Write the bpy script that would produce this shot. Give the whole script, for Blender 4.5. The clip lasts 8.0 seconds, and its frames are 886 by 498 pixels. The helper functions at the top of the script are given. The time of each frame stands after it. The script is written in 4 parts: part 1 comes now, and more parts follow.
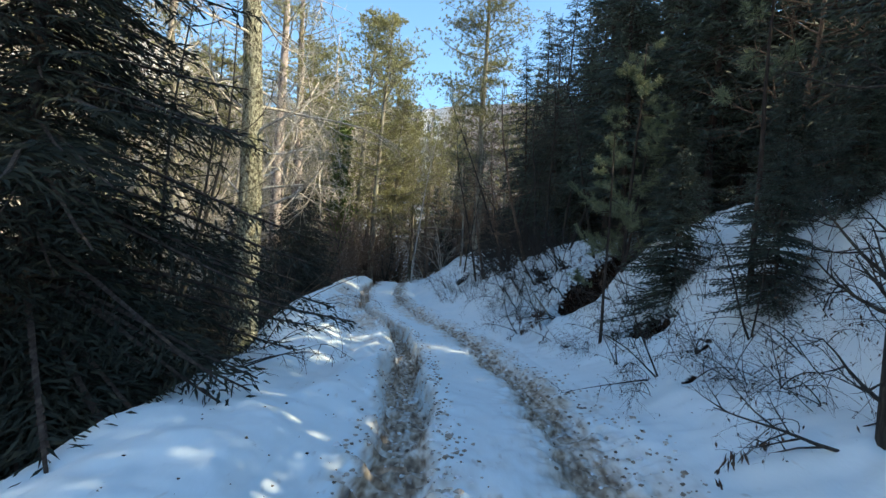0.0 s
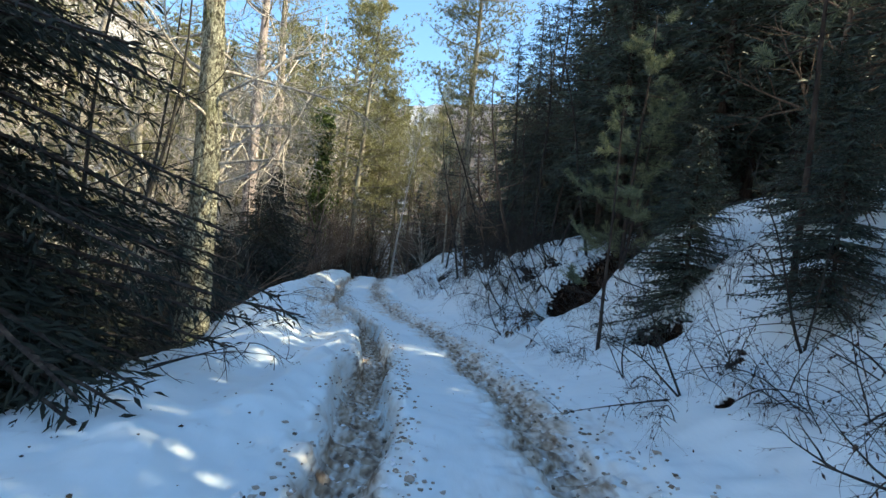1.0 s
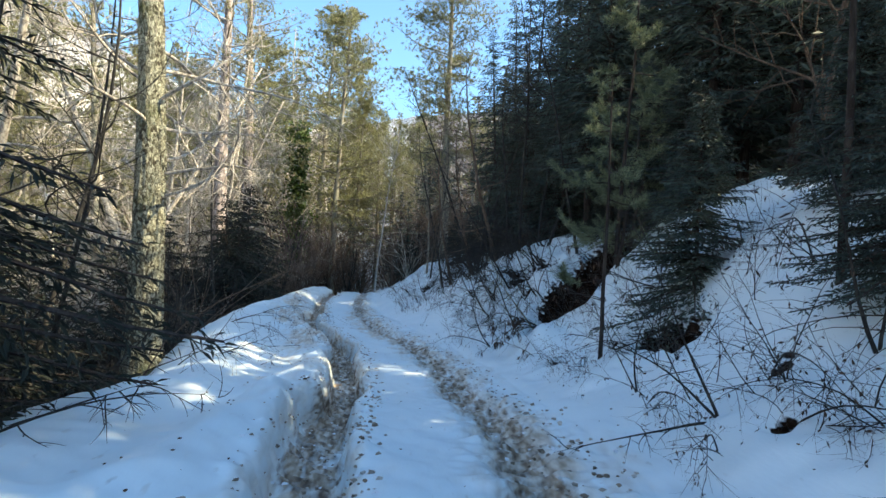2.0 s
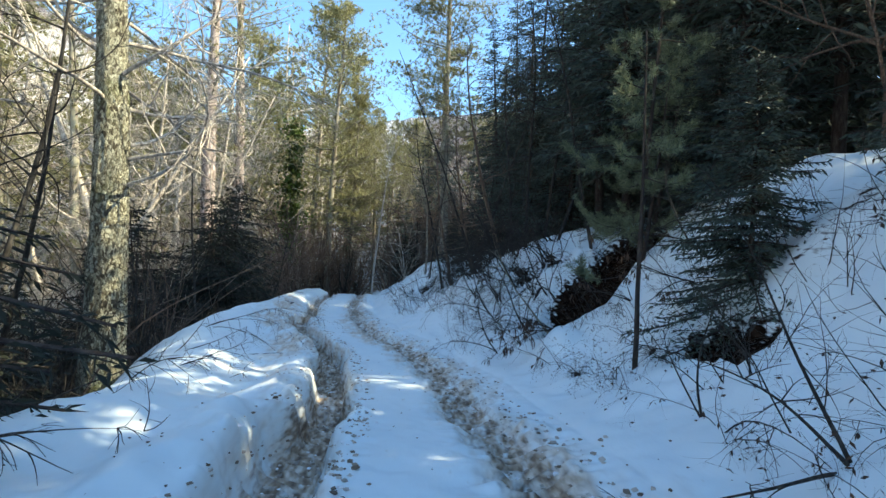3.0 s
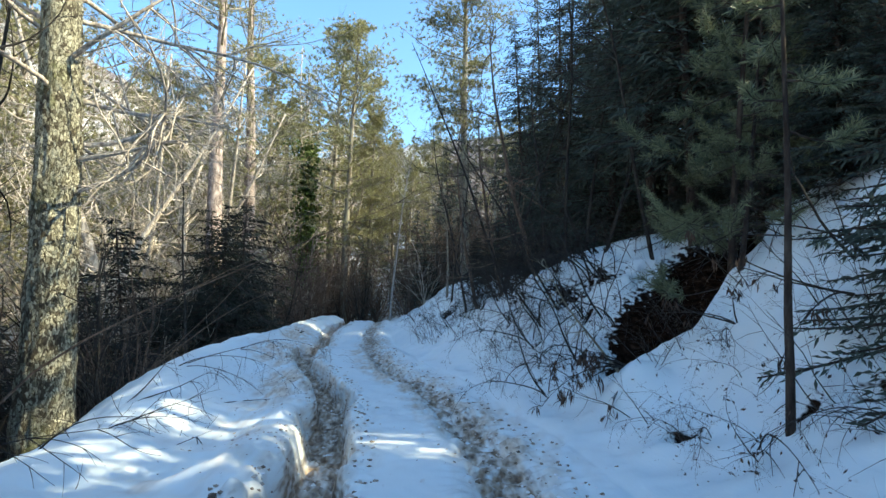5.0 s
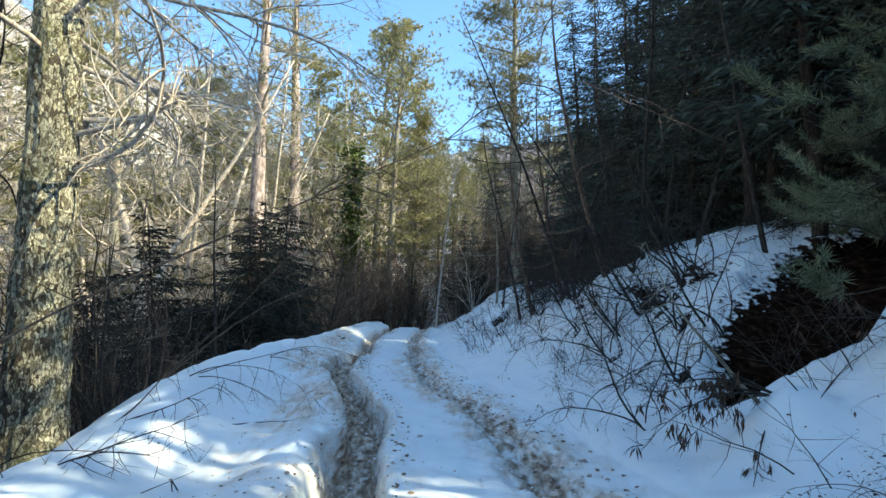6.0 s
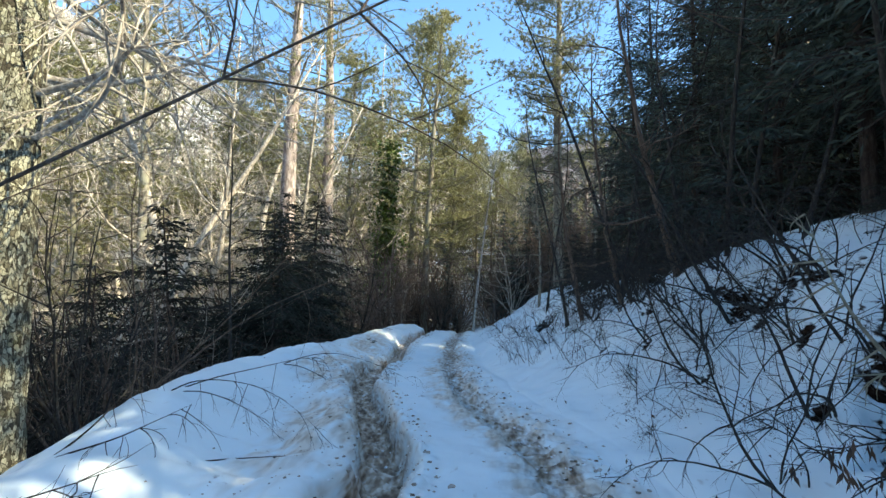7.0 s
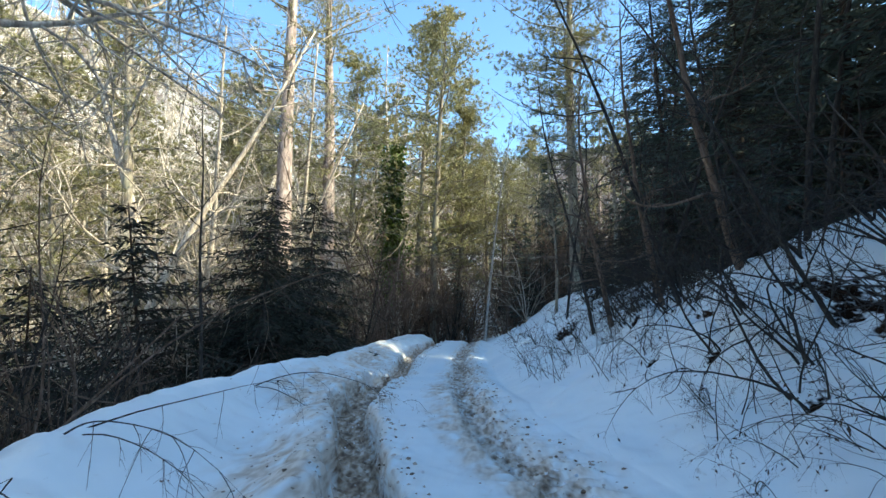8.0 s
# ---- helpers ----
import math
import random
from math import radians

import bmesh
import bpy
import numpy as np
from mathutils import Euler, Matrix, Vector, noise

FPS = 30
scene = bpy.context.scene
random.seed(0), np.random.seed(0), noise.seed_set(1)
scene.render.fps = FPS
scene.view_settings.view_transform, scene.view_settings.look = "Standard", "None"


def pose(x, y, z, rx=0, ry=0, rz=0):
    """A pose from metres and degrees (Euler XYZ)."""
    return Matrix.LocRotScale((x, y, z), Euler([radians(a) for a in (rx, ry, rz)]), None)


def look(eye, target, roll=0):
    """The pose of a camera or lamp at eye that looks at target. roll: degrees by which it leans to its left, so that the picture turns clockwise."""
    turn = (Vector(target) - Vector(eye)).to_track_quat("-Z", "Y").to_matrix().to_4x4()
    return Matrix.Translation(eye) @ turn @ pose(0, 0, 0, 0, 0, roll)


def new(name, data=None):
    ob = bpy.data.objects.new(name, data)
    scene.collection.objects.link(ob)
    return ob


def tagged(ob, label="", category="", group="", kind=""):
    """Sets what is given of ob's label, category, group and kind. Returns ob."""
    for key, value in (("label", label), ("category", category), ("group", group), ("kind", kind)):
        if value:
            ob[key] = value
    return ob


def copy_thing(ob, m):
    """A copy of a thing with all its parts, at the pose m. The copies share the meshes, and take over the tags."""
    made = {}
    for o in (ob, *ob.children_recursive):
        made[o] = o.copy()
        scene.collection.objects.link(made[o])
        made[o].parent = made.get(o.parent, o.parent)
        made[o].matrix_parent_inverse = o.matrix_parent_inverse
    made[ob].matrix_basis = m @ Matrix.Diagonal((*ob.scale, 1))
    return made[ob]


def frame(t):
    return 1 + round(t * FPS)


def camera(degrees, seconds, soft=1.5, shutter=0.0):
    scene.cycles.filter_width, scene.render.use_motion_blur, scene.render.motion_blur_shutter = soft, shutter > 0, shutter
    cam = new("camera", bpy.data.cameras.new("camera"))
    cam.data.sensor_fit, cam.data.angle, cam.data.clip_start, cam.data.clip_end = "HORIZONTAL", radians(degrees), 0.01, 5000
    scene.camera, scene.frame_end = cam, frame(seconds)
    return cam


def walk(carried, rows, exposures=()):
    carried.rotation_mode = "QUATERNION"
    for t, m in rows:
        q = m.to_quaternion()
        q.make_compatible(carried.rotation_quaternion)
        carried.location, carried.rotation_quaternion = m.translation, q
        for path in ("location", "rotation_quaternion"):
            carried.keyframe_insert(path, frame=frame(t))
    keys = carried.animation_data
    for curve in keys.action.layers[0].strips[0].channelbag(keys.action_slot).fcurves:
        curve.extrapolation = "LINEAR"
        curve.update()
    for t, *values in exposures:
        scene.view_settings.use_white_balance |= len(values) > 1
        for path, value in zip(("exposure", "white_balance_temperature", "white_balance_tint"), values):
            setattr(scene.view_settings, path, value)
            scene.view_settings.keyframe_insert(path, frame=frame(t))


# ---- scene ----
cam = camera(83.0, 8.0, 1.5)
SIZE = 1.15      # metres to one unit of the plan below
PATH = [
    (0, (0.053, 0.083, 1.397), (0.049, 2.083, 1.355), 4.0),
    (0.5, (0.124, 0.577, 1.309), (0.15, 2.576, 1.268), 5.2),
    (1, (0.146, 1.103, 1.221), (0.208, 3.102, 1.181), 6.1),
    (1.5, (0.261, 1.521, 1.168), (0.359, 3.519, 1.169), 3.7),
    (3, (0.368, 2.86, 1.007), (0.483, 4.857, 1.024), 2.5),
    (3.5, (0.376, 3.307, 0.957), (0.497, 5.303, 1.011), 3.0),
    (4, (0.444, 3.69, 0.957), (0.549, 5.686, 1.035), -0.0),
    (5.5, (0.322, 4.911, 0.824), (0.29, 6.907, 0.95), 2.2),
    (6, (0.28, 5.571, 0.762), (0.128, 7.56, 0.901), 1.4),
    (6.5, (0.253, 6.175, 0.724), (0.021, 8.156, 0.871), 1.1),
    (7, (0.174, 6.699, 0.714), (-0.127, 8.671, 0.858), 2.0),
    (7.5, (0.021, 7.397, 0.611), (-0.311, 9.364, 0.753), 4.7),
    (8, (0.052, 7.967, 0.617), (-0.289, 9.93, 0.798), 0.9),
]
walk(cam, [(t, look(Vector(eye) * SIZE, Vector(target) * SIZE, roll)) for t, eye, target, roll in PATH], [(0, 1.15, 5480, -5), (1.5, 1.38, 5500, -4), (3, 1.43, 5330, -6), (8, 1.4, 5300, -6)])

# ---- light ----
SUN_WAY = Vector((0.985, -0.16, 0.0)).normalized()      # towards the sun, on the plan
SUN_UP = 33.0
world = bpy.data.worlds.new("world")
scene.world = world
world.use_nodes = True
wn = world.node_tree
sky = wn.nodes.new("ShaderNodeTexSky")
sky.sky_type = "NISHITA"
sky.sun_disc = False
sky.sun_elevation = radians(SUN_UP)
sky.sun_rotation = math.atan2(SUN_WAY.x, SUN_WAY.y)
sky.air_density, sky.dust_density, sky.ozone_density = 1.0, 1.9, 1.6
wn.links.new(sky.outputs[0], wn.nodes["Background"].inputs[0])
wn.nodes["Background"].inputs[1].default_value = 0.15
sun = new("sun", bpy.data.lights.new("sun", "SUN"))
sun.data.energy, sun.data.angle, sun.data.color = 5.0, radians(0.53), (1.0, 0.74, 0.45)
sun_dir = SUN_WAY * math.cos(radians(SUN_UP)) + Vector((0, 0, math.sin(radians(SUN_UP))))
sun.matrix_world = look(sun_dir * 60, (0, 0, 0))


# ---- materials ----
def mat(name, rough=0.8, spec=0.3):
    m = bpy.data.materials.new(name)
    m.use_nodes = True
    b = m.node_tree.nodes["Principled BSDF"]
    b.inputs["Roughness"].default_value = rough
    b.inputs["Specular IOR Level"].default_value = spec
    return m, m.node_tree, b


def node(nt, kind, **inputs):
    n = nt.nodes.new("ShaderNode" + kind)
    for k, v in inputs.items():
        n.inputs[k.replace("_", " ")].default_value = v
    return n


def noise_tex(nt, scale, detail=4.0, rough=0.55, vec=None):
    n = node(nt, "TexNoise", Scale=scale, Detail=detail, Roughness=rough)
    if vec is not None:
        nt.links.new(vec, n.inputs["Vector"])
    return n


def ramp(nt, src, stops):
    r = nt.nodes.new("ShaderNodeValToRGB")
    while len(r.color_ramp.elements) < len(stops):
        r.color_ramp.elements.new(0.5)
    for e, (p, c) in zip(r.color_ramp.elements, stops):
        e.position, e.color = p, (*c, 1)
    nt.links.new(src, r.inputs[0])
    return r


def mix(nt, fac, a, b, blend="MIX"):
    m = nt.nodes.new("ShaderNodeMix")
    m.data_type, m.blend_type = "RGBA", blend
    for slot, v in ((m.inputs[0], fac), (m.inputs[6], a), (m.inputs[7], b)):
        if isinstance(v, (int, float)):
            slot.default_value = v
        elif isinstance(v, tuple):
            slot.default_value = (*v, 1)
        else:
            nt.links.new(v, slot)
    return m.outputs[2]


def maths(nt, op, a, b=0.0, clamp=False):
    m = nt.nodes.new("ShaderNodeMath")
    m.operation, m.use_clamp = op, clamp
    for slot, v in ((m.inputs[0], a), (m.inputs[1], b)):
        if isinstance(v, (int, float)):
            slot.default_value = v
        else:
            nt.links.new(v, slot)
    return m.outputs[0]


def bump(nt, b, height, strength, dist):
    n = node(nt, "Bump", Strength=strength, Distance=dist)
    nt.links.new(height, n.inputs["Height"])
    nt.links.new(n.outputs[0], b.inputs["Normal"])


def object_coords(nt, sx=1, sy=1, sz=1):
    tc = nt.nodes.new("ShaderNodeTexCoord")
    mp = node(nt, "Mapping", Scale=(sx, sy, sz))
    nt.links.new(tc.outputs["Object"], mp.inputs[0])
    return mp.outputs[0]


def bark_mat(name, dark, mid, light, patch=None, patch_at=0.55, stretch=0.25, scale=22, depth=0.012):
    m, nt, b = mat(name, 0.9, 0.2)
    v = object_coords(nt, 1, 1, stretch)
    n1 = noise_tex(nt, scale, 6, 0.65, v)
    n2 = noise_tex(nt, scale * 0.17, 3, 0.5, v)
    c = ramp(nt, n1.outputs[0], [(0.32, dark), (0.5, mid), (0.68, light)]).outputs[0]
    if patch:
        f = ramp(nt, n2.outputs[0], [(patch_at - 0.06, (0, 0, 0)), (patch_at + 0.06, (1, 1, 1))]).outputs[0]
        p = mix(nt, n1.outputs[0], tuple(x * 0.45 for x in patch), patch)
        c = mix(nt, f, c, p)
    nt.links.new(c, b.inputs["Base Color"])
    bump(nt, b, n1.outputs[0], 0.9, depth)
    return m


def leaf_mat(name, dark, light, through_it=0.25, rough=0.55, spec=0.35):
    m, nt, b = mat(name, rough, spec)
    geo = nt.nodes.new("ShaderNodeNewGeometry")
    info = nt.nodes.new("ShaderNodeObjectInfo")
    v = object_coords(nt)
    n = noise_tex(nt, 1.3, 2, 0.5, v)
    f = maths(nt, "MULTIPLY", geo.outputs["Random Per Island"], 0.55)
    f = maths(nt, "ADD", f, maths(nt, "MULTIPLY", n.outputs[0], 0.35))
    f = maths(nt, "ADD", f, maths(nt, "MULTIPLY", info.outputs["Random"], 0.2), True)
    c = ramp(nt, f, [(0.1, dark), (0.9, light)]).outputs[0]
    nt.links.new(c, b.inputs["Base Color"])
    tr = nt.nodes.new("ShaderNodeBsdfTranslucent")
    nt.links.new(c, tr.inputs[0])
    ms = nt.nodes.new("ShaderNodeMixShader")
    ms.inputs[0].default_value = through_it
    nt.links.new(b.outputs[0], ms.inputs[1])
    nt.links.new(tr.outputs[0], ms.inputs[2])
    nt.links.new(ms.outputs[0], nt.nodes["Material Output"].inputs[0])
    return m


BARK_SPRUCE = bark_mat("spruce_bark", (0.018, 0.013, 0.011), (0.045, 0.035, 0.029), (0.09, 0.075, 0.062))
BARK_PINE = bark_mat("pine_bark", (0.045, 0.034, 0.03), (0.25, 0.20, 0.175), (0.56, 0.495, 0.46), (0.48, 0.39, 0.355), 0.56, stretch=0.3, scale=11, depth=0.03)


def flake_bark():
    m, nt, b = mat("oak_bark", 0.9, 0.2)
    v = object_coords(nt, 1, 1, 0.5)
    w = noise_tex(nt, 14, 3, 0.6, v)
    off = nt.nodes.new("ShaderNodeVectorMath")
    off.operation = "MULTIPLY_ADD"
    nt.links.new(w.outputs["Color"], off.inputs[0])
    off.inputs[1].default_value = (0.09, 0.09, 0.09)
    nt.links.new(v, off.inputs[2])
    cell = node(nt, "TexVoronoi", Scale=38.0, Randomness=1.0)
    edge = node(nt, "TexVoronoi", Scale=38.0, Randomness=1.0)
    edge.feature = "DISTANCE_TO_EDGE"
    for n in (cell, edge):
        nt.links.new(off.outputs[0], n.inputs["Vector"])
    fine = noise_tex(nt, 60, 5, 0.7, v)
    big = noise_tex(nt, 2.2, 3, 0.5, v)
    gap = ramp(nt, edge.outputs["Distance"], [(0.0, (0, 0, 0)), (0.1, (1, 1, 1))]).outputs[0]
    pick = nt.nodes.new("ShaderNodeSeparateColor")
    nt.links.new(cell.outputs["Color"], pick.inputs[0])
    some = maths(nt, "ADD", pick.outputs[0], maths(nt, "MULTIPLY", maths(nt, "SUBTRACT", big.outputs[0], 0.5), 1.4))
    flake = ramp(nt, some, [(0.1, (0.09, 0.077, 0.055)), (0.4, (0.31, 0.295, 0.21)), (0.8, (0.54, 0.525, 0.4))]).outputs[0]
    flake = mix(nt, 0.6, flake, ramp(nt, fine.outputs[0], [(0.3, (0.35, 0.35, 0.3)), (0.7, (1, 1, 1))]).outputs[0], "MULTIPLY")
    moss = ramp(nt, noise_tex(nt, 1.7, 4, 0.6, v).outputs[0], [(0.56, (0, 0, 0)), (0.66, (1, 1, 1))]).outputs[0]
    flake = mix(nt, maths(nt, "MULTIPLY", moss, 0.7), flake, (0.10, 0.12, 0.02))
    nt.links.new(mix(nt, gap, (0.085, 0.072, 0.05), flake), b.inputs["Base Color"])
    h = maths(nt, "ADD", gap, maths(nt, "MULTIPLY", fine.outputs[0], 0.5))
    bump(nt, b, h, 1.0, 0.02)
    return m


BARK_OAK = flake_bark()
BARK_GREY = bark_mat("grey_bark", (0.07, 0.06, 0.047), (0.19, 0.165, 0.13), (0.34, 0.31, 0.24), (0.40, 0.38, 0.28), 0.53)
BARK_LICHEN = bark_mat("lichen_bark", (0.16, 0.13, 0.105), (0.42, 0.37, 0.305), (0.66, 0.61, 0.52))
BARK_BIRCH = bark_mat("pale_bark", (0.10, 0.09, 0.08), (0.36, 0.33, 0.29), (0.60, 0.57, 0.52), None, stretch=0.5)
TWIG_DARK = bark_mat("twig_bark", (0.016, 0.014, 0.013), (0.038, 0.034, 0.03), (0.085, 0.078, 0.064), None, scale=40, depth=0.003)
TWIG_BROWN = bark_mat("twig_brown", (0.06, 0.042, 0.03), (0.13, 0.095, 0.07), (0.22, 0.17, 0.13), None, scale=30, depth=0.003)
NEEDLE_SPRUCE = leaf_mat("spruce_needles", (0.024, 0.035, 0.03), (0.088, 0.112, 0.084), 0.18, 0.55, 0.32)
# darker, browner copy of the spruce needles, with shade put into its colour
NEEDLE_SHADED = leaf_mat("shaded_spruce_needles", (0.011, 0.014, 0.011), (0.042, 0.047, 0.034), 0.1, 0.65, 0.2)
NEEDLE_PINE = leaf_mat("pine_needles", (0.07, 0.072, 0.032), (0.38, 0.36, 0.17), 0.36)
NEEDLE_YOUNG = leaf_mat("young_pine_needles", (0.018, 0.03, 0.017), (0.28, 0.31, 0.17), 0.3, 0.42, 0.5)
LEAF_DEAD = leaf_mat("withered_leaves", (0.03, 0.021, 0.015), (0.105, 0.066, 0.042), 0.2, 0.7)
LEAF_IVY = leaf_mat("ivy_leaves", (0.035, 0.06, 0.014), (0.16, 0.21, 0.045), 0.25, 0.4)


def ground_mat():
    m, nt, b = mat("snow_ground", 0.55, 0.25)
    tc = nt.nodes.new("ShaderNodeTexCoord")
    v = tc.outputs["Object"]
    att = {}
    for k in ("mud", "litter", "dirt", "soil"):
        a = nt.nodes.new("ShaderNodeAttribute")
        a.attribute_name = k
        att[k] = a.outputs["Fac"]
    big = noise_tex(nt, 0.9, 5, 0.6, v)
    mid = noise_tex(nt, 14, 1.6, 0.5, object_coords(nt, 1.3, 0.5, 1.7))
    fine = noise_tex(nt, 45, 2, 0.55, object_coords(nt, 1.3, 0.5, 1.6))
    snow = ramp(nt, big.outputs[0], [(0.3, (0.74, 0.82, 0.86)), (0.7, (0.83, 0.89, 0.91))]).outputs[0]
    mudc = ramp(nt, mid.outputs[0], [(0.3, (0.11, 0.078, 0.052)), (0.42, (0.21, 0.155, 0.106)), (0.55, (0.36, 0.29, 0.21)), (0.7, (0.58, 0.52, 0.44))]).outputs[0]
    litc = ramp(nt, mid.outputs[0], [(0.35, (0.035, 0.024, 0.016)), (0.55, (0.09, 0.06, 0.038)), (0.75, (0.17, 0.12, 0.08))]).outputs[0]
    dirtc = ramp(nt, mid.outputs[0], [(0.36, (0.48, 0.41, 0.32)), (0.62, (0.71, 0.665, 0.59))]).outputs[0]

    def mask(name, noisy, gain, soft):
        f = maths(nt, "ADD", att[name], maths(nt, "MULTIPLY", maths(nt, "SUBTRACT", noisy, 0.5), gain))
        r = nt.nodes.new("ShaderNodeMapRange")
        r.inputs[1].default_value, r.inputs[2].default_value = 0.5 - soft, 0.5 + soft
        nt.links.new(f, r.inputs[0])
        return r.outputs[0]

    patchy = maths(nt, "ADD", 1.0, maths(nt, "MULTIPLY", maths(nt, "SUBTRACT", noise_tex(nt, 6, 1.5, 0.5, object_coords(nt, 1.3, 0.5, 1.6)).outputs[0], 0.5), 4.0))
    spread = nt.nodes.new("ShaderNodeMapRange")
    spread.inputs[1].default_value, spread.inputs[2].default_value = 0.1, 1.0
    nt.links.new(maths(nt, "MULTIPLY", att["dirt"], patchy), spread.inputs[0])
    c = mix(nt, spread.outputs[0], snow, dirtc)
    mm = mask("mud", maths(nt, "ADD", maths(nt, "MULTIPLY", fine.outputs[0], 0.15), maths(nt, "MULTIPLY", noise_tex(nt, 11, 1.5, 0.5, object_coords(nt, 1.3, 0.45, 1.9)).outputs[0], 0.85)), 1.6, 0.22)
    c = mix(nt, mm, c, mudc)
    c = mix(nt, mask("litter", noise_tex(nt, 3.5, 7, 0.68, v).outputs[0], 2.2, 0.12), c, litc)
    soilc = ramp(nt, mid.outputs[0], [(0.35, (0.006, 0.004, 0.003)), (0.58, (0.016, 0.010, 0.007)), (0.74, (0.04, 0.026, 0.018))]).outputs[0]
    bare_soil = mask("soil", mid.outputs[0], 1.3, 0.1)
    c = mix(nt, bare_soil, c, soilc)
    nt.links.new(maths(nt, "ADD", 0.55, maths(nt, "MULTIPLY", bare_soil, 0.42)), b.inputs["Roughness"])
    nt.links.new(maths(nt, "MULTIPLY", maths(nt, "SUBTRACT", 1.0, bare_soil), 0.25), b.inputs["Specular IOR Level"])
    nt.links.new(c, b.inputs["Base Color"])
    h = maths(nt, "ADD", maths(nt, "MULTIPLY", mid.outputs[0], 0.7), maths(nt, "MULTIPLY", fine.outputs[0], 0.35))
    bump(nt, b, h, 0.2, 0.02)
    return m


GROUND = ground_mat()


# ---- the lie of the land ----
def smooth_line(knots):
    """A smooth curve through a few (place, value) knots."""
    ks, vs = np.array([k for k, _ in knots], float), np.array([v for _, v in knots], float)
    d = np.diff(vs) / np.diff(ks)
    sl = np.r_[d[0], [0 if a * b <= 0 else 2 * a * b / (a + b) for a, b in zip(d[:-1], d[1:])], d[-1]]

    def at(t):
        t = np.clip(np.asarray(t, float), ks[0], ks[-1])
        i = np.clip(np.searchsorted(ks, t, side="right") - 1, 0, len(ks) - 2)
        w = ks[i + 1] - ks[i]
        s = (t - ks[i]) / w
        return ((1 + 2 * s) * (1 - s) ** 2 * vs[i] + s * (1 - s) ** 2 * w * sl[i] + s * s * (3 - 2 * s) * vs[i + 1] - s * s * (1 - s) * w * sl[i + 1])
    return at


def vnoise(x, y, seed=0):
    """Smooth value noise, about -1 to 1, cell 1 m."""
    x, y = np.asarray(x, float), np.asarray(y, float)
    xi, yi = np.floor(x), np.floor(y)
    fx, fy = x - xi, y - yi
    fx, fy = fx * fx * (3 - 2 * fx), fy * fy * (3 - 2 * fy)

    def h(a, b):
        s = np.sin(a * 127.1 + b * 311.7 + seed * 74.7) * 43758.5453
        return (s - np.floor(s)) * 2 - 1
    return (h(xi, yi) * (1 - fx) + h(xi + 1, yi) * fx) * (1 - fy) + (h(xi, yi + 1) * (1 - fx) + h(xi + 1, yi + 1) * fx) * fy


def fbm(x, y, seed=0, octaves=3):
    x, y = np.asarray(x, float), np.asarray(y, float)
    return sum(vnoise(x * 2 ** k + 3.7 * k, y * 2 ** k - 1.3 * k, seed + k) / 2 ** k for k in range(octaves)) / 1.6


ROAD_X = smooth_line([(-60, -6), (-20, -0.6), (0, 0.3), (3.4, 0.42), (5.5, 0.48), (7.6, 0.42), (10.5, 0.03), (13.8, -1.1), (19, -2.15), (22.7, -2.7), (27, -2.9), (34, -4.2), (45, -7), (60, -8)])
ROAD_Z = smooth_line([(-60, 4), (0, 0.13), (3, 0.03), (5.6, -0.15), (7.6, -0.4), (10.5, -0.56), (14, -0.68), (19, -1.08), (23, -1.14), (27, -1.17), (31, -1.6), (40, -2.2), (70, -2.5)])
BANK = smooth_line([(1.05, 0), (1.7, 0.32), (2.3, 0.68), (2.8, 1.25), (3.4, 1.95), (4.2, 2.45), (6, 3.0), (10, 4.2), (20, 7.5), (40, 13), (120, 22), (400, 26)])
FALL = smooth_line([(2.5, 0), (2.8, -0.12), (3.2, -0.5), (4.5, -2.0), (8, -5.0), (12, -6.3), (17, -5.0), (25, 1.5), (35, 11), (60, 34), (100, 62), (200, 100), (400, 110)])


RUT_L = smooth_line([(0, -0.5), (2.9, -0.55), (6, -0.78), (14, -0.88), (20, -0.66), (27, -0.62)])
RUT_R = smooth_line([(0, 0.72), (3, 0.68), (7, 0.5), (11, 0.42), (14, 0.5), (20, 0.76)])
HILL = smooth_line([(-300, 0), (38, 0), (60, 4.5), (90, 15), (140, 36), (220, 60), (400, 90)])
EDGE = smooth_line([(-20, 2.8), (2, 2.3), (3.4, 2.5), (5, 2.75), (9, 2.95), (10.6, 3.2), (12, 3.05), (13.6, 2.8), (18, 2.45), (26, 2.2), (60, 2.0)])


ROOTS = [(1.81, 14.4), (1.74, 12.8), (1.94, 11.7), (2.0, 12.9), (2.5, 11.2), (1.8, 15.7), (1.3, 18.0), (2.4, 12.5), (2.2, 10.4), (1.3, 13.4), (2.9, 14.2), (1.45, 15.0), (2.6, 7.3), (2.3, 4.4), (2.7, 4.9)]


def edge_u(y):
    """How far left of the road's middle its snow breaks off."""
    return EDGE(y) + 0.2 * fbm(np.asarray(y) * 0.7, 0.3, 5)


